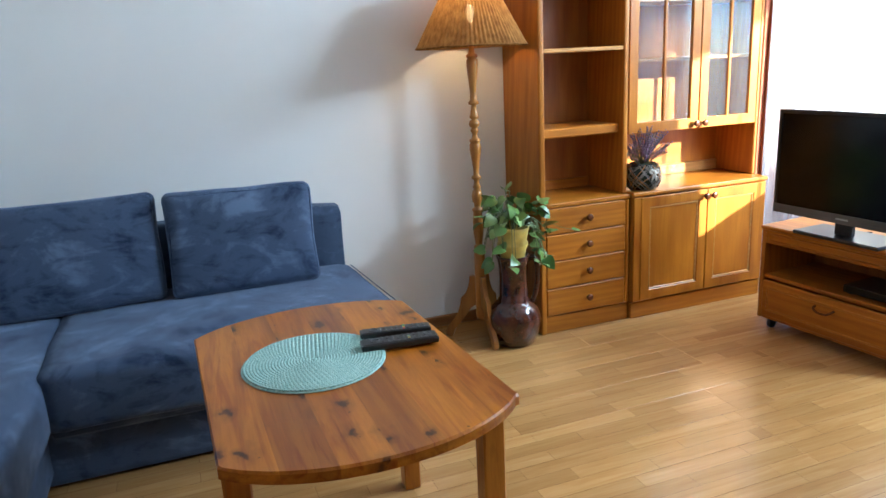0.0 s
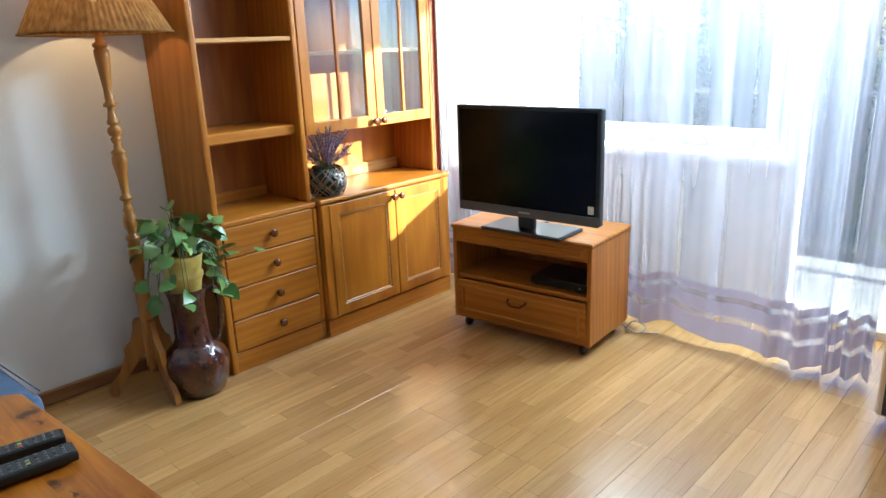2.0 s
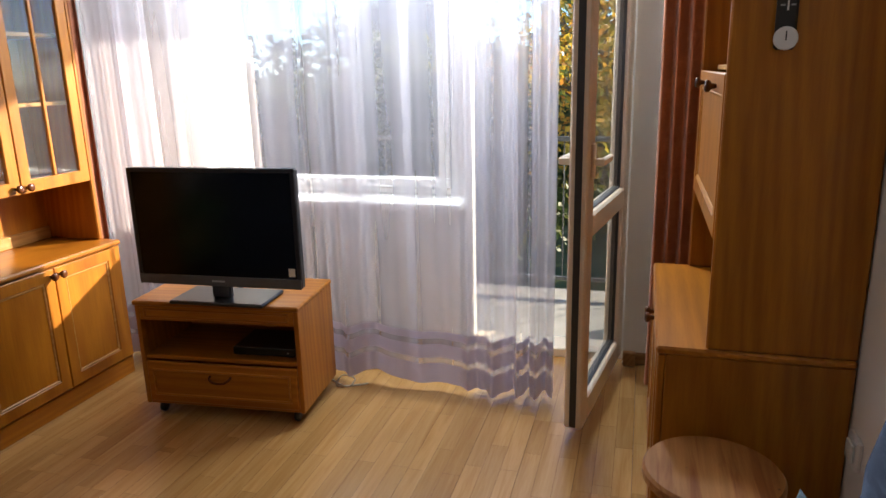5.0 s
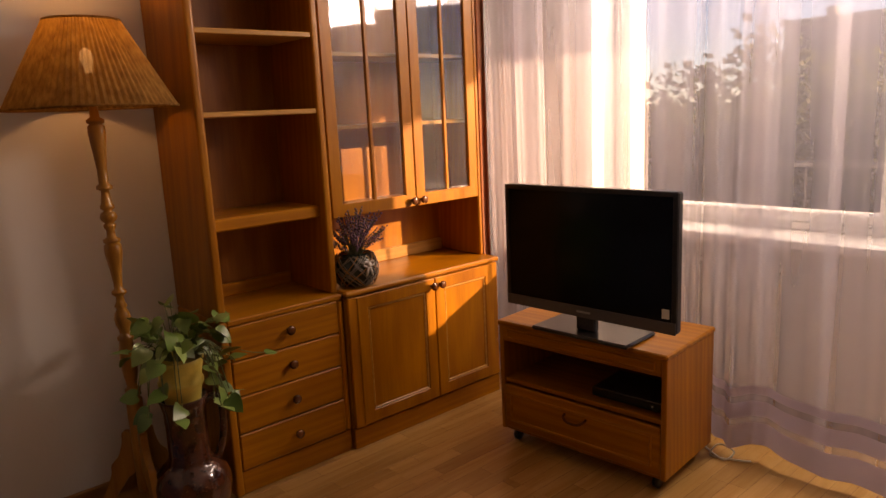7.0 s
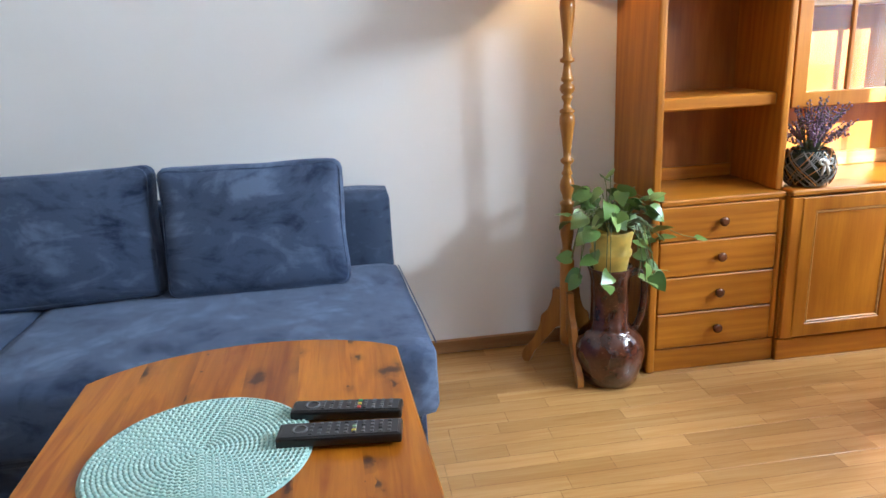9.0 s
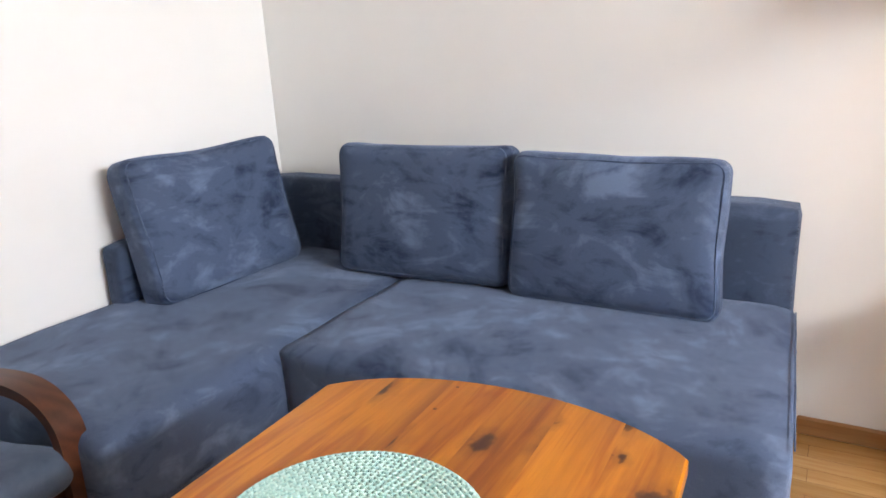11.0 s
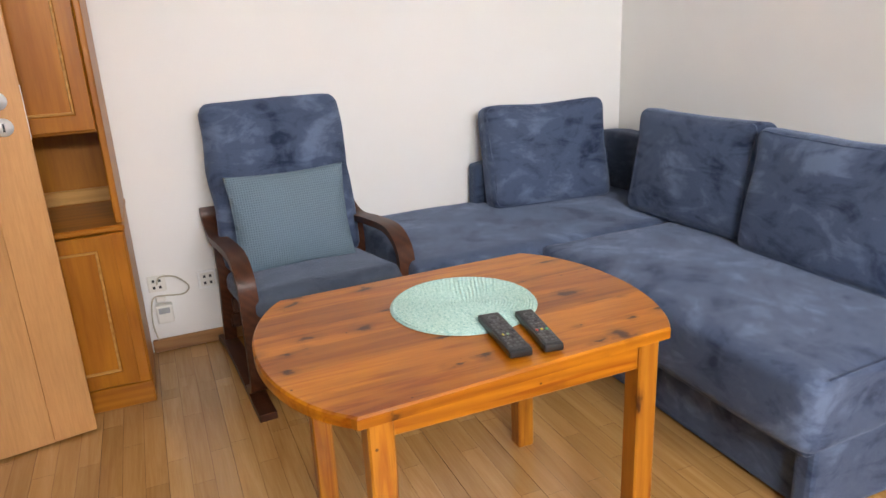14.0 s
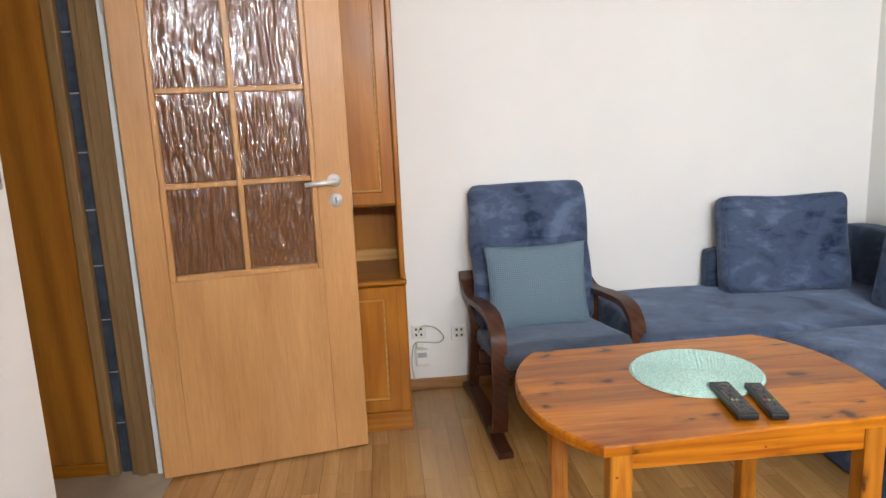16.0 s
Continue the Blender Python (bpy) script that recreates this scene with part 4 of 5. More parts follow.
for x, y in ((0.78, 2.78), (1.86, 2.78), (1.86, 3.32), (0.10, 2.18), (0.68, 2.18), (0.10, 3.3)):
    part("foot", box(x - 0.03, x + 0.03, y - 0.03, y + 0.03, 0, 0.052, 0.004), "black", sofa, world=True)


def back_cushion(x, y, z, rz, w, h, d, lean, seed, label):
    """A boxy loose cushion with sewn edges round its front and back faces."""
    c = thing("back_cushion", (x, y, z), rz, label, "cushion", "loose back cushions of the sofa")
    m = pose(0, 0, 0, lean, 0, 0) @ pose(0, 0, h / 2)

    def sag(q):
        """Draws the edges in between the corners, most along the top."""
        u, v = q.x / (w / 2), q.z / (h / 2)
        return Vector((q.x * (1 - 0.022 * max(0, 1 - v * v)), q.y, q.z * (1 - (0.05 if v > 0 else 0.0) * max(0, 1 - u * u))))

    def crease(q):
        return q + noise.noise_vector(q * 5 + Vector((seed, seed * 1.7, 0))) * 0.008

    b = soft(w, d, h, 0.036, 20, (0.003, 0.026, 0.006), 0.009, seed, 5)
    for v in b.verts:
        v.co = sag(v.co)
    b.transform(m)
    part("cover", b, "velvet", c, smooth=True)
    for side in (-1, 1):
        ring = []
        r, hw, hh, yy = 0.036, w / 2 - 0.0085, h / 2 - 0.0085, side * (d / 2 - 0.0105)
        for cx, cz, a0 in ((hw - r, hh - r, 0), (-hw + r, hh - r, 90), (-hw + r, -hh + r, 180), (hw - r, -hh + r, 270)):
            for k in range(5):
                a = radians(a0 + 22.5 * k)
                ring.append(crease(Vector((cx + r * math.cos(a), yy, cz + r * math.sin(a)))))
        dense = []
        for p0, p1 in zip(ring, ring[1:] + ring[:1]):
            steps = max(1, int((p1 - p0).length / 0.04))
            dense += [crease(p0.lerp(p1, k / steps)) if k else p0 for k in range(steps)]
        dense = [sag(q) for q in dense]
        t = tube(dense + dense[:1], 0.0022, segs=6)
        t.transform(m)
        part("piping", t, "velvet", c, smooth=True)
    return c


back_cushion(1.465, 3.178, 0.452, 0, 0.590, 0.424, 0.115, -8, 11.0, "large blue velvet back cushion by the open sofa end")
back_cushion(0.842, 3.205, 0.452, 2, 0.615, 0.436, 0.118, -8, 23.0, "large blue velvet back cushion in the middle")
back_cushion(0.225, 2.955, 0.450, 86, 0.60, 0.455, 0.13, -12, 37.0, "blue velvet cushion on the chaise against the white wall")


# ---- armchairs ----
def armchair(loc, turn, label, pillow_label, shift=0.0, pillow=(0.0, 0.0, 0.0, 0.0, 1.0, 0.95)):
    """Bent-wood cantilever armchair; local x points forward, y across, z up."""
    c = thing("armchair", loc, turn, label, "armchair", "bent-wood armchairs")
    side_line = curve_points([(-0.36, 0.60), (-0.335, 0.545), (-0.22, 0.505), (-0.02, 0.525), (0.17, 0.535), (0.265, 0.49), (0.29, 0.40), (0.285, 0.20), (0.262, 0.085), (0.18, 0.045)], 14)
    foot_line = curve_points([(0.365, 0.015), (0.26, 0.016), (0.05, 0.04), (-0.15, 0.05), (-0.30, 0.032), (-0.40, 0.015)], 6)
    for s in (-1, 1):
        y = s * 0.288
        arm = part("arm_frame", strip([tuple(p) for p in side_line], 0.062, 0.026, y=y), "walnut", c, smooth=False)
        part("runner", strip([tuple(p) for p in foot_line], 0.060, 0.026, y=y), "walnut", c)
        part("rear_leg", strip([tuple(p) for p in curve_points([(-0.215, 0.51), (-0.20, 0.36), (-0.25, 0.20), (-0.30, 0.045)], 6)], 0.050, 0.024, y=y * 0.98), "walnut", c)
        part("bolt", placed(lathe([(0.009, 0), (0.007, 0.004)], 10), 0.286, y + s * 0.0, 0.30, 0, 90, 0), "chrome", c)
    for x, z in ((0.245, 0.32), (-0.16, 0.24), (-0.255, 0.14)):
        part("cross_bar", box(x - 0.014, x + 0.014, -0.275, 0.275, z - 0.03, z + 0.03, 0.004), "walnut", c)
    for k in range(5):
        t = k / 4
        part("back_slat", box(-0.235 - 0.155 * t - 0.006, -0.235 - 0.155 * t + 0.006, -0.25, 0.25, 0.42 + 0.46 * t, 0.47 + 0.46 * t, 0.003), "walnut", c)
    for s in (-1, 1):
        part("back_lath", strip([(-0.10, 0.30), (-0.22, 0.40), (-0.31, 0.68), (-0.375, 0.96)], 0.045, 0.018, y=s * 0.23), "walnut", c)
    part("seat_cushion", placed(soft(0.52, 0.565, 0.10, 0.042, 12, (0.004, 0.004, 0.012), 0.006, 2.0, 7), 0.055, 0, 0.355, 0, -7, 0), "grey_seat", c, smooth=True)
    backs = soft(0.10, 0.555, 0.66, 0.045, 16, (0.018, 0.004, 0.004), 0.008, 9.0, 7)
    for v in backs.verts:
        if v.co.x > 0:
            v.co.x -= 0.012 * max(0, 1 - abs(abs(v.co.y) - 0.105) / 0.03) * (1 if v.co.z > -0.1 else 0.4)
            v.co.x -= 0.016 * max(0, 1 - abs(v.co.z - 0.02) / 0.035)
    backs = placed(backs, -0.245, 0, 0.685, 0, -14, 0)
    part("back_cushion", backs, "velvet", c, "tufted blue velvet back pad", True)
    q = thing("throw_pillow", (0, 0, 0), 0, pillow_label, "pillow", "waffle pillows")
    m = WORLD[c] @ pose(-0.075 + pillow[0], pillow[1], 0.415 + pillow[3], 0, -14 + pillow[2], 0)
    q.matrix_basis = m
    WORLD[q] = m
    b = bmesh.new()
    bmesh.ops.create_grid(b, x_segments=30, y_segments=30, size=0.225)
    top = b.verts[:]
    bulge = {}
    for v in top:
        u, w = v.co.x / 0.225, v.co.y / 0.225
        bulge[v] = 0.062 * (max(0, 1 - u * u) * max(0, 1 - w * w)) ** 0.42
        v.co.x, v.co.y = v.co.x * (1 - 0.06 * (1 - w * w)), v.co.y * (1 - 0.06 * (1 - u * u))
    low = bmesh.ops.duplicate(b, geom=b.verts[:] + b.edges[:] + b.faces[:])
    pairs = low["vert_map"]
    for v in top:
        o = noise.noise(v.co * 9) * 0.004
        pairs[v].co.z = -bulge[v] - o
        v.co.z = bulge[v] + o
    bmesh.ops.reverse_faces(b, faces=[g for g in low["geom"] if isinstance(g, bmesh.types.BMFace)])
    bmesh.ops.remove_doubles(b, verts=b.verts[:], dist=0.0005)
    b.transform(Matrix.Translation((0.02, 0, 0.217 * pillow[5])) @ Matrix.Diagonal((1, pillow[4], pillow[5], 1)) @ Matrix.Rotation(radians(90), 4, "Y"))
    part("cover", b, M["waffle"], q, smooth=True)
    return c


wm, nt, p = material("blue_waffle_cloth")
tc = nt.nodes.new("ShaderNodeTexCoord")
sp = nt.nodes.new("ShaderNodeSeparateXYZ")
nt.links.new(tc.outputs["Object"], sp.inputs[0])
hs = []
for axis in (1, 2):
    mu = nt.nodes.new("ShaderNodeMath")
    mu.operation = "MULTIPLY"
    mu.inputs[1].default_value = 2 * math.pi / 0.0088
    nt.links.new(sp.outputs[axis], mu.inputs[0])
    sn = nt.nodes.new("ShaderNodeMath")
    sn.operation = "SINE"
    nt.links.new(mu.outputs[0], sn.inputs[0])
    hs.append(sn.outputs[0])
mx = nt.nodes.new("ShaderNodeMath")
mx.operation = "MAXIMUM"
nt.links.new(hs[0], mx.inputs[0])
nt.links.new(hs[1], mx.inputs[1])
fib = noise_of(nt, coords(nt, (1, 1, 1), False), 300, 3)
cc = ramp(nt, mx.outputs[0], [(0.1, (0.132, 0.196, 0.250)), (0.85, (0.182, 0.264, 0.328))])
nt.links.new(mix(nt, cc, ramp(nt, fib, [(0.3, (0.82, 0.82, 0.82)), (0.7, (1, 1, 1))]), 0.7, "MULTIPLY"), p.inputs["Base Color"])
p.inputs["Roughness"].default_value = 0.9
bump(nt, p, mx.outputs[0], 0.55, 0.003)
M["waffle"] = wm

armchair((0.39, 1.775, 0), 4, "bent-wood armchair with blue velvet pad by the white wall", "blue waffle-weave pillow on the armchair by the sofa", 0, (0.02, -0.02, 2, -0.025, 1.03, 0.84))
armchair((2.338, 0.598, 0), 106, "bent-wood armchair with grey-blue pad beside the stool", "blue waffle-weave pillow on the armchair by the stool", 0, (0.06, -0.05, -9, -0.045, 1.05, 0.83))


# ---- stool ----
stool = thing("stool", (3.18, 0.61, 0), 0, "small round wooden stool against the cabinet side", "stool")
stool_top = wood("stool_wood", (0.28, 0.11, 0.03), (0.46, 0.21, 0.065), "x", 0.4, True, 0.2)
part("seat", lathe([(0.158, 0.385), (0.166, 0.392), (0.166, 0.412), (0.160, 0.420)], 40), stool_top, stool, smooth=False)
for k in range(3):
    a = radians(40 + 120 * k)
    part("leg", tube([(0.10 * math.cos(a), 0.10 * math.sin(a), 0.386), (0.145 * math.cos(a), 0.145 * math.sin(a), 0.0)], [0.026, 0.020], segs=12), "wood_z", stool, smooth=True)


# ---- floor lamp ----
lamp = thing("floor_lamp", (2.535, 3.25, 0), 0, "turned wooden floor lamp with a brown pleated shade, lit", "floor lamp")
prof = [(0.022, 0.10), (0.026, 0.12), (0.026, 0.43), (0.018, 0.44), (0.024, 0.455), (0.024, 0.468), (0.016, 0.475), (0.018, 0.49), (0.024, 0.53), (0.025, 0.59), (0.021, 0.632), (0.025, 0.640), (0.025, 0.648), (0.015, 0.656), (0.017, 0.672), (0.024, 0.690), (0.026, 0.708), (0.022, 0.728),
        (0.014, 0.742), (0.020, 0.75), (0.013, 0.765), (0.012, 0.782), (0.023, 0.792), (0.023, 0.800), (0.013, 0.808), (0.014, 0.83), (0.019, 0.875), (0.027, 0.925), (0.026, 0.948), (0.021, 0.957), (0.026, 0.962), (0.026, 0.969), (0.014, 0.977), (0.012, 0.995), (0.019, 1.010), (0.019, 1.016), (0.013, 1.022),
        (0.021, 1.028), (0.026, 1.040), (0.022, 1.053), (0.012, 1.060), (0.021, 1.068), (0.021, 1.076), (0.017, 1.083), (0.013, 1.112), (0.012, 1.124), (0.024, 1.129), (0.024, 1.138), (0.015, 1.145), (0.015, 1.19), (0.021, 1.25), (0.026, 1.30), (0.025, 1.322), (0.019, 1.328), (0.026, 1.333), (0.026, 1.342), (0.014, 1.350), (0.012, 1.38), (0.012, 1.48)]
part("pole", lathe(prof, 20), "turned", lamp, smooth=True)
# legs sawn from a board: a peak at the post, a notch, then a sweep down to a rounded toe
upper = curve_points([(0.020, 0.315), (0.050, 0.318), (0.055, 0.285), (0.072, 0.235), (0.098, 0.205), (0.104, 0.170), (0.128, 0.110), (0.158, 0.070), (0.178, 0.040), (0.180, 0.012)], 4)
lower = curve_points([(0.170, 0.0), (0.150, 0.004), (0.134, 0.040), (0.100, 0.085), (0.066, 0.130), (0.044, 0.160), (0.020, 0.175)], 4)
for turn_leg in (142, 268, 25):
    b = bmesh.new()
    rim = [tuple(q) for q in upper + lower]
    front, back = ([b.verts.new((x, y, z)) for x, z in rim] for y in (-0.011, 0.011))
    b.faces.new(front)
    b.faces.new(list(reversed(back)))
    for k in range(len(rim)):
        j = (k + 1) % len(rim)
        b.faces.new((front[j], front[k], back[k], back[j]))
    bmesh.ops.recalc_face_normals(b, faces=b.faces[:])
    b.transform(Matrix.Rotation(radians(turn_leg), 4, "Z"))
    part("leg", b, "turned", lamp)
shade = bmesh.new()
n, rings = 150, 8
rows_ = []
for r in range(rings + 1):
    t = r / rings
    row = []
    for k in range(n):
        pleat = 0.0030 * (1 if k % 2 else -1) * (0.5 + 0.5 * t)
        rad = 0.105 + (0.245 - 0.105) * (1 - t) + pleat
        row.append(shade.verts.new((rad * math.cos(2 * math.pi * k / n), rad * math.sin(2 * math.pi * k / n), 1.378 + 0.255 * t)))
    rows_.append(row)
for a, b in zip(rows_, rows_[1:]):
    for k in range(n):
        shade.faces.new((a[k], a[(k + 1) % n], b[(k + 1) % n], b[k]))
sm, nt, p = material("pleated_brown_silk")
nt.nodes.remove(p)
tc = coords(nt, (1, 1, 0.15), False)
folds = noise_of(nt, tc, 60, 3)
colr = ramp(nt, folds, [(0.3, (0.21, 0.105, 0.034)), (0.7, (0.40, 0.22, 0.075))])
d = nt.nodes.new("ShaderNodeBsdfDiffuse")
tl = nt.nodes.new("ShaderNodeBsdfTranslucent")
nt.links.new(colr, d.inputs[0])
nt.links.new(colr, tl.inputs[0])
s = nt.nodes.new("ShaderNodeMixShader")
s.inputs[0].default_value = 0.5
nt.links.new(d.outputs[0], s.inputs[1])
nt.links.new(tl.outputs[0], s.inputs[2])
thin = nt.nodes.new("ShaderNodeBsdfTransparent")
weave = nt.nodes.new("ShaderNodeMixShader")
weave.inputs[0].default_value = 0.03
nt.links.new(s.outputs[0], weave.inputs[1])
nt.links.new(thin.outputs[0], weave.inputs[2])
nt.links.new(weave.outputs[0], nt.nodes["Material Output"].inputs[0])
sh = part("shade", shade, sm, lamp, "brown pleated fabric shade")
for z, r in ((1.378, 0.246), (1.633, 0.106)):
    part("rim", tube([(r * math.cos(2 * math.pi * k / 48), r * math.sin(2 * math.pi * k / 48), z) for k in range(49)], 0.004, segs=6), sm, sh)
for k in range(3):
    a = 2 * math.pi * k / 3
    part("shade_arm", tube([(0, 0, 1.47), (0.05 * math.cos(a), 0.05 * math.sin(a), 1.47), (0.14 * math.cos(a), 0.14 * math.sin(a), 1.55)], 0.002, segs=6), "chrome", lamp)
bulb_mat, nt, p = material("lit_bulb")
p.inputs["Emission Color"].default_value = (1.0, 0.62, 0.28, 1)
p.inputs["Emission Strength"].default_value = 2.5
bl = lathe([(0.010, 1.48), (0.012, 1.495), (0.018, 1.515), (0.020, 1.53), (0.016, 1.545), (0.006, 1.555)], 16)
part("bulb", bl, bulb_mat, lamp, "glowing light bulb", True)
glow = new("lamp_light", bpy.data.lights.new("lamp_light", "POINT"))
glow.data.energy, glow.data.color, glow.data.shadow_soft_size = 0.55, (1.0, 0.60, 0.28), 0.03
glow.location = (2.535, 3.25, 1.60)


# ---- jug with plant ----
jug = thing("floor_jug", (2.655, 3.135, 0), 0, "tall brown glazed ceramic jug on the floor", "jug")
glaze, nt, p = material("brown_glaze")
n1 = noise_of(nt, coords(nt, (1, 1, 1), False), 18, 4, 0.6)
n2 = noise_of(nt, coords(nt, (1, 1, 1), False), 160, 2)
c = ramp(nt, n1, [(0.35, (0.030, 0.009, 0.005)), (0.65, (0.085, 0.024, 0.012))])
c = mix(nt, c, (0.20, 0.09, 0.05), ramp(nt, n2, [(0.66, (0, 0, 0)), (0.74, (1, 1, 1))]))
nt.links.new(c, p.inputs["Base Color"])
p.inputs["Roughness"].default_value = 0.12
p.inputs["Coat Weight"].default_value = 0.6
part("body", lathe([(0.086, 0.0), (0.100, 0.010), (0.119, 0.065), (0.127, 0.115), (0.124, 0.145), (0.112, 0.175), (0.090, 0.200), (0.072, 0.212), (0.074, 0.220), (0.067, 0.228), (0.066, 0.32), (0.069, 0.39), (0.078, 0.428), (0.080, 0.435), (0.072, 0.435), (0.062, 0.40), (0.060, 0.36)], 40), glaze, jug, smooth=True)
part("handle", tube(curve_points([(0.064, -0.01, 0.400), (0.098, -0.014, 0.412), (0.118, -0.018, 0.375), (0.117, -0.02, 0.30), (0.105, -0.02, 0.235), (0.088, -0.018, 0.196)], 6), [0.013] * 31, segs=10), glaze, jug, smooth=True)

plant = thing("potted_plant", (2.655, 3.135, 0.395), 0, "trailing green pothos in a yellow pot on the jug", "plant")
part("pot", lathe([(0.046, 0.0), (0.056, 0.02), (0.064, 0.07), (0.072, 0.085), (0.073, 0.098), (0.066, 0.104), (0.074, 0.150), (0.080, 0.172), (0.074, 0.174), (0.066, 0.150)], 28), plain("yellow_glazed_pot", (0.60, 0.45, 0.10), 0.3, speck=0.15), plant, smooth=True)
leaf_mat, nt, p = material("pothos_leaf")
oi = nt.nodes.new("ShaderNodeObjectInfo")
lv = noise_of(nt, coords(nt, (1, 1, 1)), 30, 3)
c = ramp(nt, oi.outputs["Random"], [(0.0, (0.070, 0.150, 0.035)), (0.6, (0.16, 0.27, 0.07)), (1.0, (0.30, 0.42, 0.15))])
c = mix(nt, c, ramp(nt, lv, [(0.3, (0.7, 0.75, 0.6)), (0.7, (1, 1, 1))]), 0.8, "MULTIPLY")
nt.links.new(c, p.inputs["Base Color"])
p.inputs["Roughness"].default_value = 0.32
stem_mat = plain("plant_stem", (0.10, 0.13, 0.04), 0.5)
rng = random.Random(4)


def leaf_mesh(bend):
    """A heart-shaped leaf with a folded midrib, one unit long."""
    me = bpy.data.meshes.new("leaf")
    b = bmesh.new()
    outline = [(0, 0), (-0.11, 0.22), (0.0, 0.42), (0.24, 0.50), (0.50, 0.43), (0.76, 0.24), (0.96, 0.0)]
    mid = [b.verts.new((max(0.0, x), 0, -bend * x * x)) for x, w in outline]
    for s in (-1, 1):
        e = [b.verts.new((x, s * w, 0.10 * w - bend * x * x + 0.02 * math.sin(9 * x))) for x, w in outline[1:-1]]
        line = [mid[0]] + e + [mid[-1]]
        for k in range(1, len(line)):
            quad = [mid[k - 1], line[k - 1], line[k], mid[k]]
            uniq = list(dict.fromkeys(quad))
            if len(uniq) > 2:
                b.faces.new(uniq if s > 0 else list(reversed(uniq)))
    b.to_mesh(me)
    b.free()
    me.materials.append(leaf_mat)
    for f in me.polygons:
        f.use_smooth = True
    return me


LEAVES = [leaf_mesh(k) for k in (0.15, 0.35, 0.6)]
vines = bmesh.new()
def add_leaf(at, yaw, pitch, roll_, size, which):
    ob = new("leaf", LEAVES[which % 3])
    ob.parent = plant
    ob.matrix_basis = Matrix.Translation(at) @ Euler((roll_, pitch, yaw)).to_matrix().to_4x4() @ Matrix.Scale(size, 4)


# upright shoots over the pot
for k in range(52):
    a = 2 * math.pi * k / 52 + rng.uniform(-0.3, 0.3)
    reach, up = rng.uniform(0.03, 0.185), rng.uniform(0.0, 0.17)
    up *= 1.15 - reach / 0.24
    p0 = Vector((0.03 * math.cos(a), 0.03 * math.sin(a), 0.17))
    p2 = Vector((reach * math.cos(a), reach * math.sin(a), 0.19 + up))
    p1 = (p0 + p2) / 2 + Vector((0, 0, 0.045))
    tube(curve_points([p0, p1, p2], 3), 0.0018, vines, 5)
    add_leaf(p2, a + rng.uniform(-0.9, 0.9), rng.uniform(-0.7, 0.6), rng.uniform(-0.9, 0.9), rng.uniform(0.046, 0.070), k)
    if k % 3 == 0:
        add_leaf(p1, a + rng.uniform(-1.5, 1.5), rng.uniform(0.2, 1.0), rng.uniform(-0.6, 0.6), rng.uniform(0.040, 0.060), k + 1)
# shoots that trail over the rim: most at the sides, few before the pot
for k in range(34):
    a = rng.uniform(0, 2 * math.pi)
    facing = -math.sin(a) * 0.9 - math.cos(a) * 0.4
    if facing > 0.75 and k % 3 == 0:
        a += 1.2 if k % 2 else -1.2
    reach, down = rng.uniform(0.10, 0.175), rng.uniform(-0.02, 0.16)
    p0 = Vector((0.05 * math.cos(a), 0.05 * math.sin(a), 0.18))
    p1 = Vector((0.105 * math.cos(a), 0.105 * math.sin(a), 0.205))
    p2 = Vector((reach * math.cos(a), reach * math.sin(a), 0.17 - down))
    tube(curve_points([p0, p1, p2], 4), 0.0018, vines, 5)
    add_leaf(p2, a + rng.uniform(-0.6, 0.6), rng.uniform(-0.2, 0.7), rng.uniform(-0.9, 0.9), rng.uniform(0.042, 0.060), k)
trail = curve_points([(0.05, -0.03, 0.18), (0.12, -0.09, 0.20), (0.19, -0.12, 0.17), (0.245, -0.13, 0.155)], 5)
tube(trail, 0.0015, vines, 5)
add_leaf(Vector((0.245, -0.13, 0.155)), -0.2, 0.1, 0.2, 0.042, 0)
part("vine", vines, stem_mat, plant)


# ---- vase with lavender on the base cabinet ----
vase = thing("wicker_vase", (3.410, 3.19, BASE_Z), 0, "round dark wicker vase with a pale bow", "vase")
wick = plain("dark_wicker", (0.13, 0.115, 0.095), 0.4, speck=0.35)
part("bowl", lathe([(0.050, 0.0), (0.074, 0.02), (0.088, 0.062), (0.081, 0.10), (0.062, 0.132), (0.056, 0.125)], 28), plain("dark_green_glass", (0.018, 0.026, 0.018), 0.12), vase, smooth=True)
wr = random.Random(8)
for k in range(60):
    a0, tilt = wr.uniform(0, 6.28), wr.uniform(0.35, 1.0) * wr.choice((-1, 1))
    pts = []
    for j in range(10):
        t = j / 9
        zz = 0.006 + 0.122 * t
        rad = 0.091 * math.sin(math.pi * (0.27 + 0.46 * t)) ** 0.85 + 0.001
        pts.append((rad * math.cos(a0 + tilt * 2 * t), rad * math.sin(a0 + tilt * 2 * t), zz))
    part("twig", tube(pts, 0.0019, segs=5), wick if k % 4 else M["turned"], vase)
bow = lathe([(0.002, 0), (0.012, 0.006), (0.010, 0.014)], 8)
placed(bow, 0, -0.086, 0.095, 90, 0, 0)
for s in (-1, 1):
    tube(curve_points([(0, -0.090, 0.095), (s * 0.016, -0.096, 0.108), (s * 0.025, -0.094, 0.096), (s * 0.012, -0.095, 0.088), (0, -0.090, 0.093)], 4), 0.004, bow, 6)
    tube([(0, -0.091, 0.093), (s * 0.009, -0.096, 0.07), (s * 0.014, -0.094, 0.05)], [0.004, 0.006, 0.003], bow, 6)
part("bow", bow, plain("pale_ribbon", (0.48, 0.45, 0.39), 0.6), vase, "pale ribbon bow", True)
lav = thing("lavender_bunch", (3.410, 3.19, BASE_Z + 0.11), 0, "bunch of dried purple lavender in the vase", "flowers")
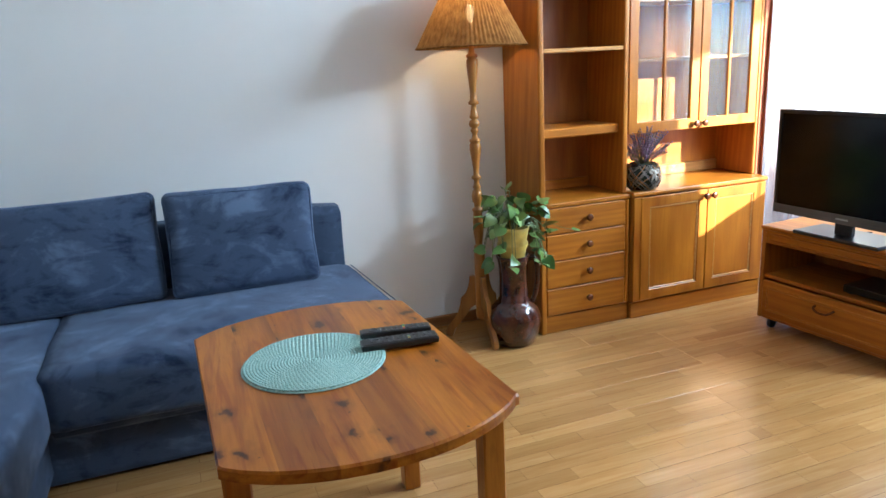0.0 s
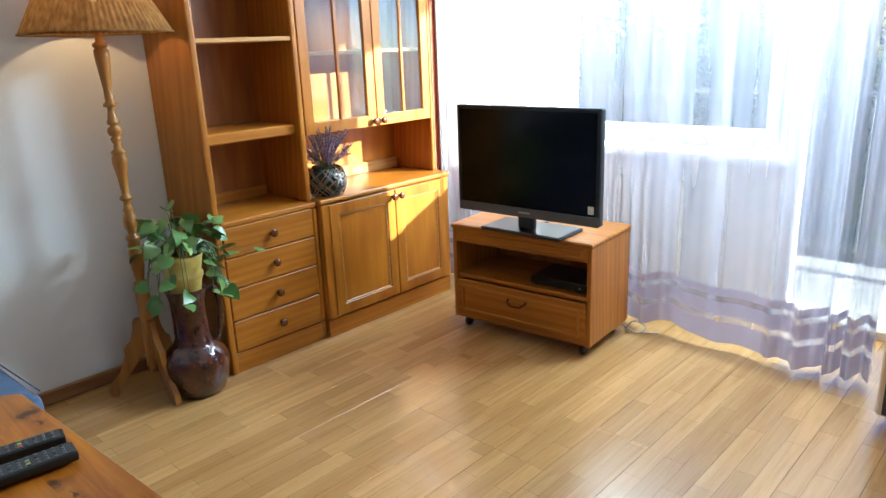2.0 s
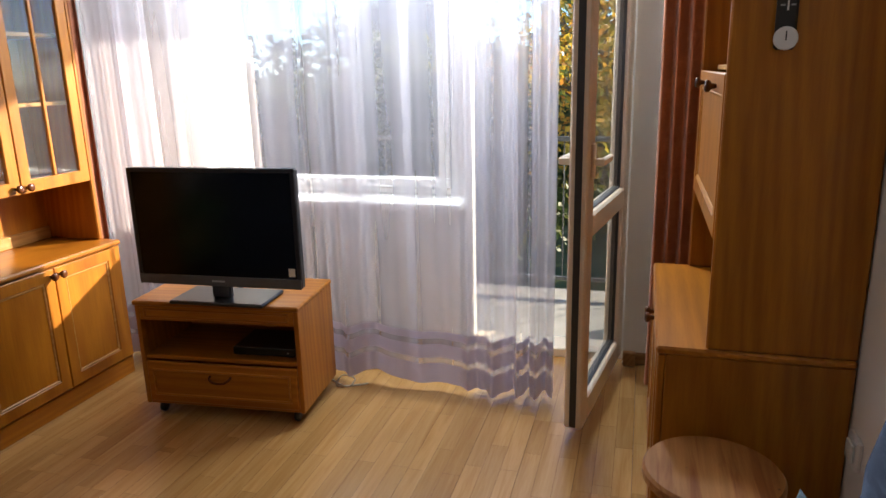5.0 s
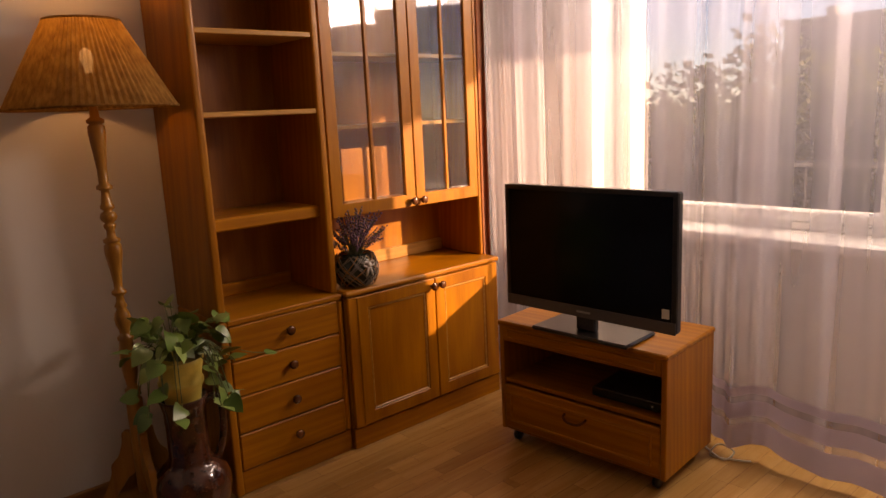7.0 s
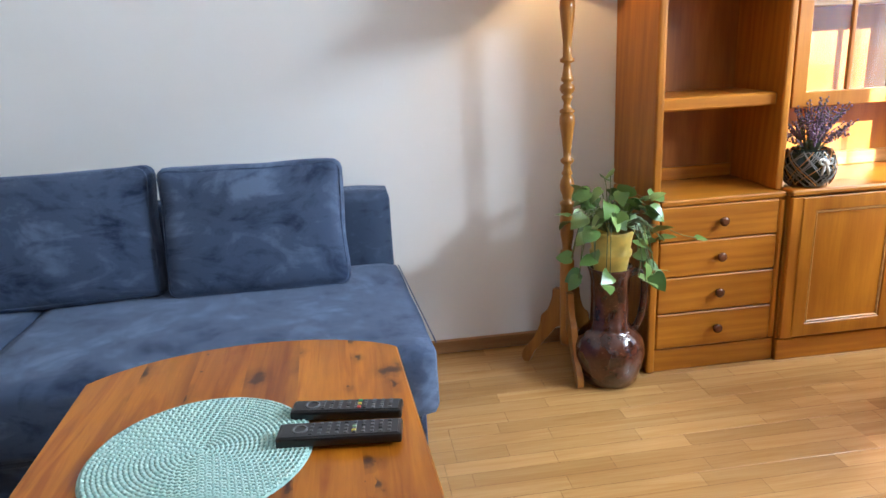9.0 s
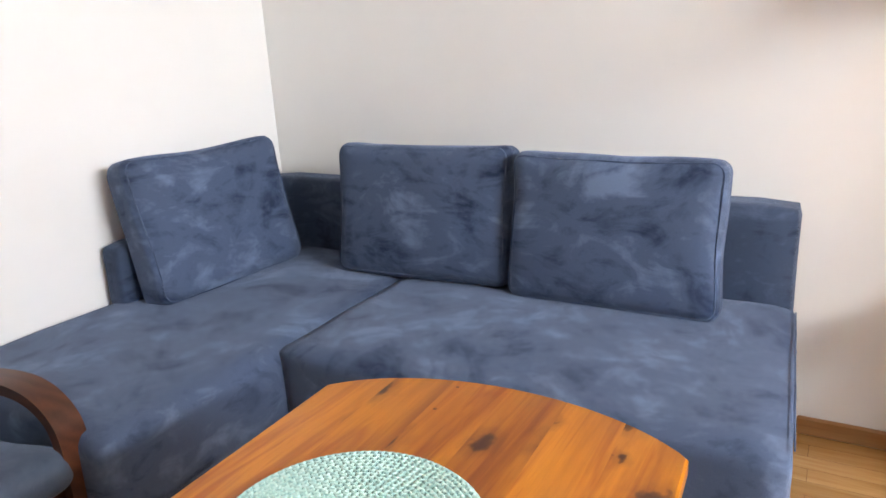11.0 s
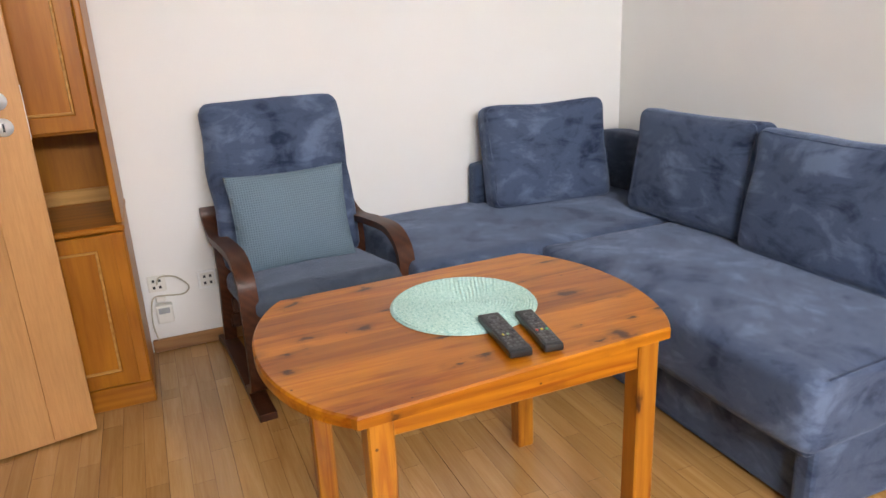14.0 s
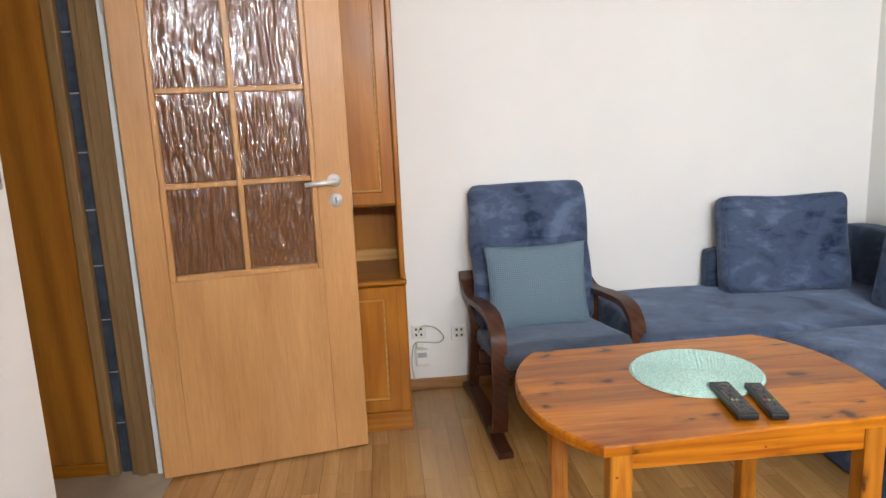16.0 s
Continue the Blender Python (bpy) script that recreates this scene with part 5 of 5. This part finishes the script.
purple = plain("dried_lavender", (0.155, 0.095, 0.150), 0.8, speck=0.35, scale=60)
stalk = plain("lavender_stalk", (0.10, 0.115, 0.06), 0.7)
for k in range(110):
    a, tip = wr.uniform(0, 6.28), wr.uniform(0.02, 0.145)
    hgt = wr.uniform(0.11, 0.225) - tip * 0.45
    end = Vector((tip * math.cos(a) + 0.02, tip * math.sin(a) * 0.8, hgt))
    b = tube([(0.012 * math.cos(a), 0.012 * math.sin(a), 0), end * 0.6 + Vector((0, 0, 0.012)), end], 0.0012, segs=4)
    sprig = part("sprig", b, stalk, lav)
    f = bmesh.new()
    for j in range(7):
        t = 0.52 + 0.48 * j / 6
        q = end * t + Vector((0, 0, 0.010 * (1 - t)))
        m4 = Matrix.Translation(q + Vector((wr.uniform(-1, 1), wr.uniform(-1, 1), 0)) * 0.003)
        bmesh.ops.create_icosphere(f, subdivisions=1, radius=wr.uniform(0.0032, 0.0055), matrix=m4)
    part("blossom", f, purple, sprig)

# ---- curtains ----
def curtain_line(s):
    """Place of the voile along its rail: s from 0 (south) to 1 (north)."""
    y = 1.13 + 2.25 * s
    x = 4.255 + 0.05 * s
    return x, y


def fold(s, z):
    """Depth of the folds, which gather and widen along the cloth."""
    a = 2 * math.pi * (16 * s + 1.6 * math.sin(5.1 * s + 0.6) + 0.5 * math.sin(13 * s))
    calm = 1 - 0.75 * math.exp(-((s - 0.30) / 0.075) ** 2)
    deep = (0.026 + 0.014 * math.sin(17 * s + 1.0)) * (1 + 0.3 * math.exp(-z / 0.6) * max(0.0, 1 - s / 0.6))
    sway = 0.35 * math.sin(1.7 * z + 9 * s)
    return calm * deep * (math.sin(a + sway) + 0.35 * math.sin(2.3 * a + 1.0)) * (1.0 - 0.18 * z / 2.5)


def voile(z_rows, off, lo=0.0, hi=1.0, cols=420):
    b = bmesh.new()
    grid = []
    for z in z_rows:
        row = []
        for k in range(cols + 1):
            s = lo + (hi - lo) * k / cols
            x, y = curtain_line(s)
            hang = z + (0.008 * math.sin(40 * s) + 0.03 * math.exp(-((s - 0.36) / 0.10) ** 2)) * max(0.0, 1 - z / 0.5)
            row.append(b.verts.new((x + fold(s, z) - off, y + 0.012 * math.sin(60 * s), hang)))
        grid.append(row)
    for r0, r1 in zip(grid, grid[1:]):
        for k in range(cols):
            b.faces.new((r0[k], r0[k + 1], r1[k + 1], r1[k]))
    return b


curtain = thing("sheer_curtain", (4.28, 2.25, 0.03), 0, "long white voile curtain with lilac bands at its hem", "curtain")
part("cloth", voile([0.028 + 2.40 * k / 22 for k in range(23)], 0.0), "sheer", curtain, smooth=True, world=True)
for z0, z1 in ((0.028, 0.122), (0.148, 0.212), (0.238, 0.274)):
    part("hem_band", voile([z0, (z0 + z1) / 2, z1], 0.002), "band", curtain, "lilac woven band", True, world=True)
gather = thing("sheer_curtain", (4.27, 1.5, 0.03), 0, "gathered white voile panel hanging by the balcony doorway", "curtain")
for lo, hi in ((0.0, 0.045), (0.075, 0.17), (0.27, 0.29), (0.36, 0.42), (0.84, 0.99)):
    part("cloth", voile([0.04 + 2.39 * k / 18 for k in range(19)], -0.035, lo, hi, 90), "sheer", gather, smooth=True, world=True)
rail = part("curtain_rail", box(4.22, 4.34, 0.45, 3.46, 2.44, 2.47, 0.004), "pvc")
tagged(rail, "white ceiling curtain rail", "curtain rail")


def drape(x0, y0, x1, y1, folds, label):
    d = thing("drape", ((x0 + x1) / 2, (y0 + y1) / 2, 0.04), 0, label, "drape", "rust drapes beside the window")
    b = bmesh.new()
    cols, grid = 90, []
    across = Vector((y1 - y0, -(x1 - x0))).normalized()
    for r in range(14):
        z = 0.045 + 2.395 * r / 13
        row = []
        for k in range(cols + 1):
            s = k / cols
            pull = 1.0 - 0.18 * math.sin(math.pi * z / 2.5) * (s - 0.5)
            w = 0.022 * math.sin(2 * math.pi * folds * s + 0.4 * math.sin(2 * z)) * pull
            row.append(b.verts.new((x0 + (x1 - x0) * s + across.x * w, y0 + (y1 - y0) * s + across.y * w, z)))
        grid.append(row)
    for r0, r1 in zip(grid, grid[1:]):
        for k in range(cols):
            b.faces.new((r0[k], r0[k + 1], r1[k + 1], r1[k]))
    part("cloth", b, "rust", d, smooth=True, world=True)
    hem, edge = bmesh.new(), []
    for z in (0.046, 0.075, 0.104):
        row = []
        for k in range(cols + 1):
            s = k / cols
            w = 0.022 * math.sin(2 * math.pi * folds * s + 0.4 * math.sin(2 * z)) * (1.0 - 0.18 * math.sin(math.pi * z / 2.5) * (s - 0.5)) - 0.003
            row.append(hem.verts.new((x0 + (x1 - x0) * s + across.x * w, y0 + (y1 - y0) * s + across.y * w, z)))
        edge.append(row)
    for r0, r1 in zip(edge, edge[1:]):
        for k in range(cols):
            hem.faces.new((r0[k], r0[k + 1], r1[k + 1], r1[k]))
    part("hem", hem, "rust", d, smooth=True, world=True)


drape(4.17, 3.40, 4.26, 3.27, 4, "rust brown drape beside the glass cabinet")
drape(4.40, 0.56, 4.46, 0.76, 4, "rust brown drape between cabinet and balcony door")


# ---- small fittings ----
thermo = thing("thermometer", (3.360, 0.512, 1.43), 0, "black wall thermometer with a round white dial", "thermometer")
part("plate", box(3.345, 3.3595, 0.490, 0.536, 1.405, 1.76, 0.006), "black", thermo, world=True)
dl = lathe([(0.026, 0), (0.026, 0.006), (0.023, 0.008)], 24)
dl.transform(Matrix.Translation((3.345, 0.513, 1.43)) @ Matrix.Rotation(radians(-90), 4, "Y"))
dial = part("dial", dl, "chrome", thermo, world=True)
dl = lathe([(0.021, 0), (0.021, 0.0085)], 24)
dl.transform(Matrix.Translation((3.345, 0.513, 1.43)) @ Matrix.Rotation(radians(-90), 4, "Y"))
part("dial_face", dl, "pvc", dial, world=True)
part("needle", box(3.3355, 3.3363, 0.5115, 0.5145, 1.425, 1.446, 0), "dark", dial, world=True)
part("tube", box(3.342, 3.345, 0.511, 0.515, 1.49, 1.73, 0.001), "chrome", thermo, world=True)
for k in range(10):
    z = 1.50 + 0.022 * k
    part("scale_mark", box(3.3438, 3.345, 0.497, 0.507, z, z + 0.004, 0), "grey", thermo, world=True)
    part("scale_mark", box(3.3438, 3.345, 0.519, 0.529, z, z + 0.004, 0), "grey", thermo, world=True)


def socket(y, z, label, mat, size=0.08):
    s = thing("wall_socket", (0.0, y, z), 0, label, "socket", "sockets on the white wall")
    part("plate", box(0.0005, 0.010, y - size / 2, y + size / 2, z - size / 2, z + size / 2, 0.004), mat, s, world=True)
    part("insert", box(0.010, 0.014, y - size * 0.36, y + size * 0.36, z - size * 0.36, z + size * 0.36, 0.003), "white", s, world=True)
    for dy in (-0.012, 0.012):
        for dz in (-0.014, 0.014):
            part("hole", box(0.0138, 0.0146, y + dy - 0.005, y + dy + 0.005, z + dz - 0.006, z + dz + 0.006, 0), "dark", s, world=True)
    return s


socket(1.423, 0.285, "double wall socket in a silver grey frame", "chrome")
socket(1.225, 0.300, "cream wall socket with a plugged-in cable", "white", 0.07)
adapter = thing("power_adapter", (0.02, 1.235, 0.175), 0, "cream plug-in timer box on the wall", "adapter")
part("housing", box(0.002, 0.045, 1.205, 1.270, 0.135, 0.215, 0.008, seg=2), "white", adapter, world=True)
part("display", box(0.045, 0.0465, 1.215, 1.258, 0.180, 0.205, 0.001), "grey", adapter, world=True)
part("plug", box(0.002, 0.030, 1.210, 1.250, 0.222, 0.250, 0.006), "white", adapter, world=True)
cord = thing("cable", (0.02, 1.3, 0.3), 0, "thin pale cable looping between the sockets", "cable")
part("cord", tube(curve_points([(0.02, 1.225, 0.30), (0.035, 1.24, 0.335), (0.03, 1.30, 0.325), (0.025, 1.345, 0.275), (0.025, 1.32, 0.245), (0.025, 1.25, 0.25), (0.02, 1.20, 0.24), (0.02, 1.185, 0.14), (0.02, 1.195, 0.06)], 8), 0.003, segs=6), plain("cable_sheath", (0.42, 0.38, 0.28), 0.5), cord, smooth=True, world=True)
sw = thing("light_switch", (1.73, SOUTH, 1.28), 0, "grey light switch on the wall by the doorway", "switch")
part("plate", box(1.69, 1.77, SOUTH, SOUTH + 0.012, 1.225, 1.325, 0.004), "grey", sw, world=True)
part("rocker", box(1.705, 1.755, SOUTH + 0.012, SOUTH + 0.017, 1.24, 1.31, 0.003), "dark", sw, world=True)
so = thing("wall_socket", (3.30, SOUTH, 0.45), 0, "silver framed socket on the wall beside the cabinet", "socket")
part("plate", box(3.255, 3.335, SOUTH, SOUTH + 0.014, 0.41, 0.49, 0.004), "chrome", so, world=True)
part("insert", box(3.270, 3.320, SOUTH + 0.014, SOUTH + 0.022, 0.425, 0.475, 0.003), "white", so, world=True)

settop = thing("set_top_box", (0, 0, 0), 0, "flat black receiver box on the stand shelf", "receiver")
m = WORLD[stand] @ pose(0.175, 0.15, 0.2705)
settop.matrix_basis = m
WORLD[settop] = m
part("housing", box(-0.135, 0.135, -0.10, 0.10, 0.006, 0.040, 0.004), "black", settop)
part("front", box(-0.133, 0.133, -0.103, -0.10, 0.008, 0.038, 0.001), "screen", settop)
part("power_light", box(0.10, 0.106, -0.1045, -0.103, 0.02, 0.026, 0), "grey", settop)
for x in (-0.11, 0.11):
    for y in (-0.08, 0.08):
        part("foot", box(x - 0.01, x + 0.01, y - 0.01, y + 0.01, 0, 0.006, 0.001), "dark", settop)
cord = thing("cable", (4.2, 2.06, 0.01), 0, "pale power cable lying behind the TV stand", "cable")
part("cord", tube(curve_points([(4.20, 2.22, 0.10), (4.21, 2.12, 0.03), (4.20, 2.04, 0.006), (4.24, 2.02, 0.03), (4.22, 2.07, 0.05), (4.20, 2.09, 0.006), (4.23, 2.00, 0.006), (4.25, 1.96, 0.008)], 6), 0.0035, segs=6), plain("pale_cable", (0.6, 0.55, 0.45), 0.5), cord, smooth=True, world=True)
cord = thing("cable", (0, 0, 0), 0, "thin black cable behind the television foot", "cable")
m = WORLD[tv]
cord.matrix_basis = m
WORLD[cord] = m
part("cord", tube(curve_points([(-0.06, 0.06, 0.16), (-0.062, 0.07, 0.08), (-0.075, 0.08, 0.02), (-0.05, 0.14, 0.005), (0.0, 0.2, 0.004)], 5), 0.003, segs=6), "black", cord, smooth=True)


# ---- skirting ----
skirt = wood("oak_skirting", (0.26, 0.12, 0.04), (0.40, 0.21, 0.085), "x", 0.4)
skirt_y = wood("oak_skirting_deep", (0.26, 0.12, 0.04), (0.40, 0.21, 0.085), "y", 0.4)


def skirting(name, b, mat):
    tagged(part(name, b, mat), "oak coloured skirting board along the wall", "skirting", "", "structure")


skirting("baseboard", box(1.95, 2.80, NORTH - 0.016, NORTH, 0, 0.058, 0.005), skirt)
skirting("baseboard", box(0.0, 0.016, 1.17, 3.40, 0, 0.058, 0.005), skirt_y)
skirting("baseboard", box(1.66, 3.365, SOUTH, SOUTH + 0.016, 0, 0.058, 0.005), skirt)
skirting("baseboard", box(EAST - 0.016, EAST, SOUTH + 0.016, 0.858, 0, 0.058, 0.005), skirt_y)
skirting("baseboard", box(EAST - 0.016, EAST, 1.662, 2.928, 0, 0.058, 0.005), skirt_y)
end = part("corner_block", box(EAST - 0.05, EAST - 0.016, 0.80, 0.858, 0.0, 0.07, 0.005), skirt)
tagged(end, "oak end piece of the skirting by the balcony door", "skirting", "", "structure")

# ---- hall seen through the doorway ----
panel_wood = wood("hall_door_veneer", (0.26, 0.088, 0.010), (0.52, 0.215, 0.032), "z", 0.35, False, 0.3, 0.0, 0.35)
hall_door = thing("hall_door", (0.62, -0.5, 0), 0, "dark honey veneer door in the hall", "door", kind="structure")
part("leaf", box(0.601, 0.632, -0.92, -0.045, 0.055, 2.05, 0.003), panel_wood, hall_door, world=True)
part("kick_rail", box(0.601, 0.636, -0.92, -0.045, 0.0, 0.052, 0.004), "wood_y", hall_door, world=True)
part("frame_strip", box(0.601, 0.650, -0.043, 0.000, 0.0, 2.08, 0.004), wood("pale_frame_wood", (0.30, 0.17, 0.06), (0.42, 0.26, 0.11), "z", 0.5), hall_door, world=True)
tiles = thing("hall_tiles", (0.61, 0.03, 0), 0, "narrow column of dark blue wall tiles", "tiles", kind="structure")
blue = plain("dark_blue_tile", (0.045, 0.055, 0.075), 0.25, speck=0.35, scale=18)
for k in range(10):
    part("tile", box(0.601, 0.622, 0.003, 0.044, 0.21 * k + 0.002, 0.21 * k + 0.206, 0.002), blue, tiles, world=True)
part("grout", box(0.600, 0.614, 0.003, 0.048, 0, 2.1, 0), "grey", tiles, world=True)
hall_floor = part("hall_floor", box(0.60, 2.2, -1.6, 0.215, -0.011, 0.0, 0), plain("beige_floor_tile", (0.42, 0.33, 0.24), 0.35, speck=0.12, scale=8))
tagged(hall_floor, "beige tiled floor of the hall", "floor", "", "structure")
# white strip beside the hinges: light on the door rebate, given as colour
part("gap_lining", box(0.601, 0.657, 0.149, 0.168, 0.0, 2.02, 0.001), "pvc", dframe, "white strip standing in for the lit door rebate", world=True)


# ---- balcony and outdoors ----
deck = part("balcony_floor", box(5.06, 6.05, -1.2, 5.2, -0.25, -0.06, 0.01), "concrete")
tagged(deck, "grey concrete balcony floor", "balcony", "", "structure")
slab = part("balcony_ceiling", box(5.06, 6.40, -1.2, 5.2, 2.45, 2.65, 0.01), "facade")
tagged(slab, "underside of the balcony above", "balcony", "", "structure")
# added out of view: blocks the sun that would enter by the doorway
sun_blocker = part("balcony_partition", box(5.06, 5.66, 0.50, 0.62, -0.06, 2.45, 0.01), "facade")
tagged(sun_blocker, "unseen wall added to keep sun off the balcony doorway", "wall", "", "structure")
railing = thing("balcony_railing", (5.98, 2.4, -0.06), 0, "grey metal balcony railing with thin bars", "railing", kind="structure")
steel = plain("painted_steel", (0.07, 0.072, 0.075), 0.45, 0.2)
part("top_rail", box(5.955, 6.005, 0.62, 5.2, 0.925, 0.955, 0.008), steel, railing, world=True)
part("bottom_rail", box(5.965, 5.995, 0.62, 5.2, 0.02, 0.045, 0.004), steel, railing, world=True)
for k in range(30):
    y = 0.68 + 0.15 * k
    part("bar", box(5.976, 5.984, y, y + 0.009, 0.045, 0.925, 0.002), steel, railing, world=True)

GROUND = -5.5
g, nt, p = material("autumn_lawn")
c = ramp(nt, noise_of(nt, coords(nt, (1, 1, 1), False), 0.6, 6, 0.7), [(0.35, (0.05, 0.075, 0.02)), (0.6, (0.10, 0.12, 0.035)), (0.75, (0.17, 0.12, 0.04))])
nt.links.new(c, p.inputs["Base Color"])
p.inputs["Roughness"].default_value = 0.95
tagged(part("ground", box(5.3, 900, -600, 600, GROUND - 0.5, GROUND, 0), g), "autumn lawn below the building", "ground", "", "structure")
outer = part("facade", box(5.062, 5.30, -8, 0.45, GROUND, 6, 0), "facade")
tagged(outer, "pale rendered facade of the apartment house", "facade", "", "structure")


def leaf_material(name, a, b, c):
    m, nt, p = material(name)
    ge = nt.nodes.new("ShaderNodeNewGeometry")
    col = ramp(nt, ge.outputs["Random Per Island"], [(0.0, a), (0.5, b), (1.0, c)])
    nt.links.new(col, p.inputs["Base Color"])
    p.inputs["Roughness"].default_value = 0.6
    t = nt.nodes.new("ShaderNodeBsdfTranslucent")
    nt.links.new(col, t.inputs[0])
    s = nt.nodes.new("ShaderNodeMixShader")
    s.inputs[0].default_value = 0.35
    nt.links.new(p.outputs[0], s.inputs[1])
    nt.links.new(t.outputs[0], s.inputs[2])
    nt.links.new(s.outputs[0], nt.nodes["Material Output"].inputs[0])
    return m


YELLOW = leaf_material("yellow_autumn_leaves", (0.38, 0.16, 0.018), (0.52, 0.34, 0.035), (0.26, 0.27, 0.05))
GREEN = leaf_material("dark_green_leaves", (0.030, 0.055, 0.016), (0.055, 0.085, 0.024), (0.11, 0.12, 0.035))
BARK = plain("grey_bark", (0.09, 0.075, 0.06), 0.9, speck=0.4, scale=9, relief=0.5)


def tree(x, y, height, spread, leaves, mat, label, seed, size=0.10, bare=0.4):
    r = random.Random(seed)
    t = thing("tree", (x, y, GROUND), 0, label, "tree", "trees outside the window")
    wood_bm = bmesh.new()
    tips = []

    def limb(p, way, length, rad, depth):
        pts = [p]
        for k in range(4):
            way = (way + Vector((r.uniform(-1, 1), r.uniform(-1, 1), r.uniform(-0.3, 0.7))) * 0.22).normalized()
            pts.append(pts[-1] + way * length / 4)
        tube(pts, [rad * (1 - 0.14 * k) for k in range(5)], wood_bm, 6 if depth else 8)
        if depth >= 3:
            tips.extend(pts[1:])
            return
        for k in range(4 if depth else 6):
            q = pts[r.randint(2, 4)]
            a = r.uniform(0, 6.28)
            side = Vector((math.cos(a) * spread, math.sin(a) * spread, r.uniform(0.1, 0.9))).normalized()
            limb(q, (way * 0.5 + side).normalized(), length * r.uniform(0.5, 0.72), rad * 0.5, depth + 1)

    limb(Vector((0, 0, 0)), Vector((0, 0, 1)), height * 0.5, height * 0.016, 0)
    part("trunk", wood_bm, BARK, t)
    verts, faces = [], []
    for k in range(leaves):
        q = r.choice(tips) + Vector((r.gauss(0, 1), r.gauss(0, 1), r.gauss(0, 0.8))) * bare
        u = Vector((r.uniform(-1, 1), r.uniform(-1, 1), r.uniform(-1, 1))).normalized()
        w = u.orthogonal().normalized()
        s = size * r.uniform(0.6, 1.3)
        n = len(verts)
        verts += [q - u * s, q + w * s * 0.55, q + u * s, q - w * s * 0.55]
        faces.append((n, n + 1, n + 2, n + 3))
    me = bpy.data.meshes.new("crown")
    me.from_pydata([tuple(v) for v in verts], [], faces)
    me.materials.append(mat)
    crown = new("crown", me)
    crown.parent = t
    return t


tree(15.0, -1.2, 10.5, 1.0, 9000, YELLOW, "autumn tree with thinning yellow leaves", 3, 0.07, 0.35)
tree(18.5, -0.4, 9.6, 1.1, 9000, YELLOW, "autumn tree with orange and yellow leaves", 5, 0.08, 0.4)
tree(21.0, 5.2, 7.3, 1.2, 6500, GREEN, "dark green leafy tree beyond the balcony", 7, 0.15, 0.6)
tree(19.0, 12.5, 7.6, 1.2, 6500, GREEN, "broad dark green tree by the lawn", 9, 0.15, 0.6)
tree(22.0, 17.5, 7.6, 1.3, 6500, GREEN, "broad green tree at the edge of the lawn", 13, 0.16, 0.6)
tree(26.0, 9.0, 7.3, 1.3, 6500, GREEN, "green tree in front of the far house", 15, 0.16, 0.7)
woods_v, woods_f = [], []
wr = random.Random(21)
for k in range(26000):
    y = wr.uniform(-25, 60)
    top = GROUND + 8.3 + 1.2 * math.sin(y * 0.5) + 0.8 * math.sin(y * 1.7)
    q = Vector((wr.uniform(32, 38), y, wr.uniform(GROUND, top)))
    u = Vector((wr.uniform(-1, 1), wr.uniform(-1, 1), wr.uniform(-1, 1))).normalized()
    w = u.orthogonal().normalized()
    s = wr.uniform(0.18, 0.42)
    n = len(woods_v)
    woods_v += [tuple(q - u * s), tuple(q + w * s * 0.6), tuple(q + u * s), tuple(q - w * s * 0.6)]
    woods_f.append((n, n + 1, n + 2, n + 3))
me = bpy.data.meshes.new("far_woods")
me.from_pydata(woods_v, [], woods_f)
me.materials.append(GREEN)
tagged(new("far_woods", me), "belt of green bushes and trees behind the lawn", "woods", "", "stuff")

house = thing("apartment_building", (44, 18, GROUND), 0, "dark flat-roofed apartment house behind the trees", "building")
part("wall", box(44, 54, 13.0, 18.6, GROUND, 5.2, 0), plain("grey_render", (0.10, 0.105, 0.125), 0.8, speck=0.1, scale=2), house, world=True)
part("roof", box(43.8, 54.2, 12.8, 18.8, 5.2, 5.5, 0.02), "concrete", house, world=True)
part("chimney", box(45, 45.5, 16.3, 16.8, 5.5, 6.1, 0.02), "concrete", house, world=True)
for i in range(3):
    for j in range(4):
        w = part("window", box(43.94, 44.0, 13.9 + 1.4 * j, 14.8 + 1.4 * j, GROUND + 2 + 3 * i, GROUND + 3.4 + 3 * i, 0.01), "concrete", house, world=True)
        part("pane", box(43.91, 43.945, 14.0 + 1.4 * j, 14.7 + 1.4 * j, GROUND + 2.1 + 3 * i, GROUND + 3.3 + 3 * i, 0), "screen", w, world=True)


# ---- floor boards ----
BOARD_L, BOARD_W = 1.28, 0.193
floor_ob = bpy.data.objects["floor"]
meshes = {}
rows_n = int(math.ceil((NORTH - 0.215) / BOARD_W))
fr = random.Random(2)
for j in range(rows_n):
    y0 = 0.216 + j * BOARD_W
    y1 = min(y0 + BOARD_W, NORTH)
    x = -fr.uniform(0.1, 1.2)
    while x < EAST + 0.16:
        a, c = max(x, -0.001), min(x + BOARD_L, EAST + 0.16)
        if y0 < SOUTH and c > 0.0:
            a, c = max(a, 0.60), min(c, 1.66)
        x += BOARD_L
        if c - a < 0.02:
            continue
        key = (round(c - a, 3), round(y1 - y0, 3))
        if key not in meshes:
            me = bpy.data.meshes.new("board")
            b = box(0, c - a - 0.0006, 0.0002, y1 - y0 - 0.0004, -0.011, 0.0, 0.0006)
            b.to_mesh(me)
            b.free()
            me.materials.append(M["floor"])
            meshes[key] = me
        ob = new("board", meshes[key])
        ob.parent = floor_ob
        ob.location = (a, y0, 0)
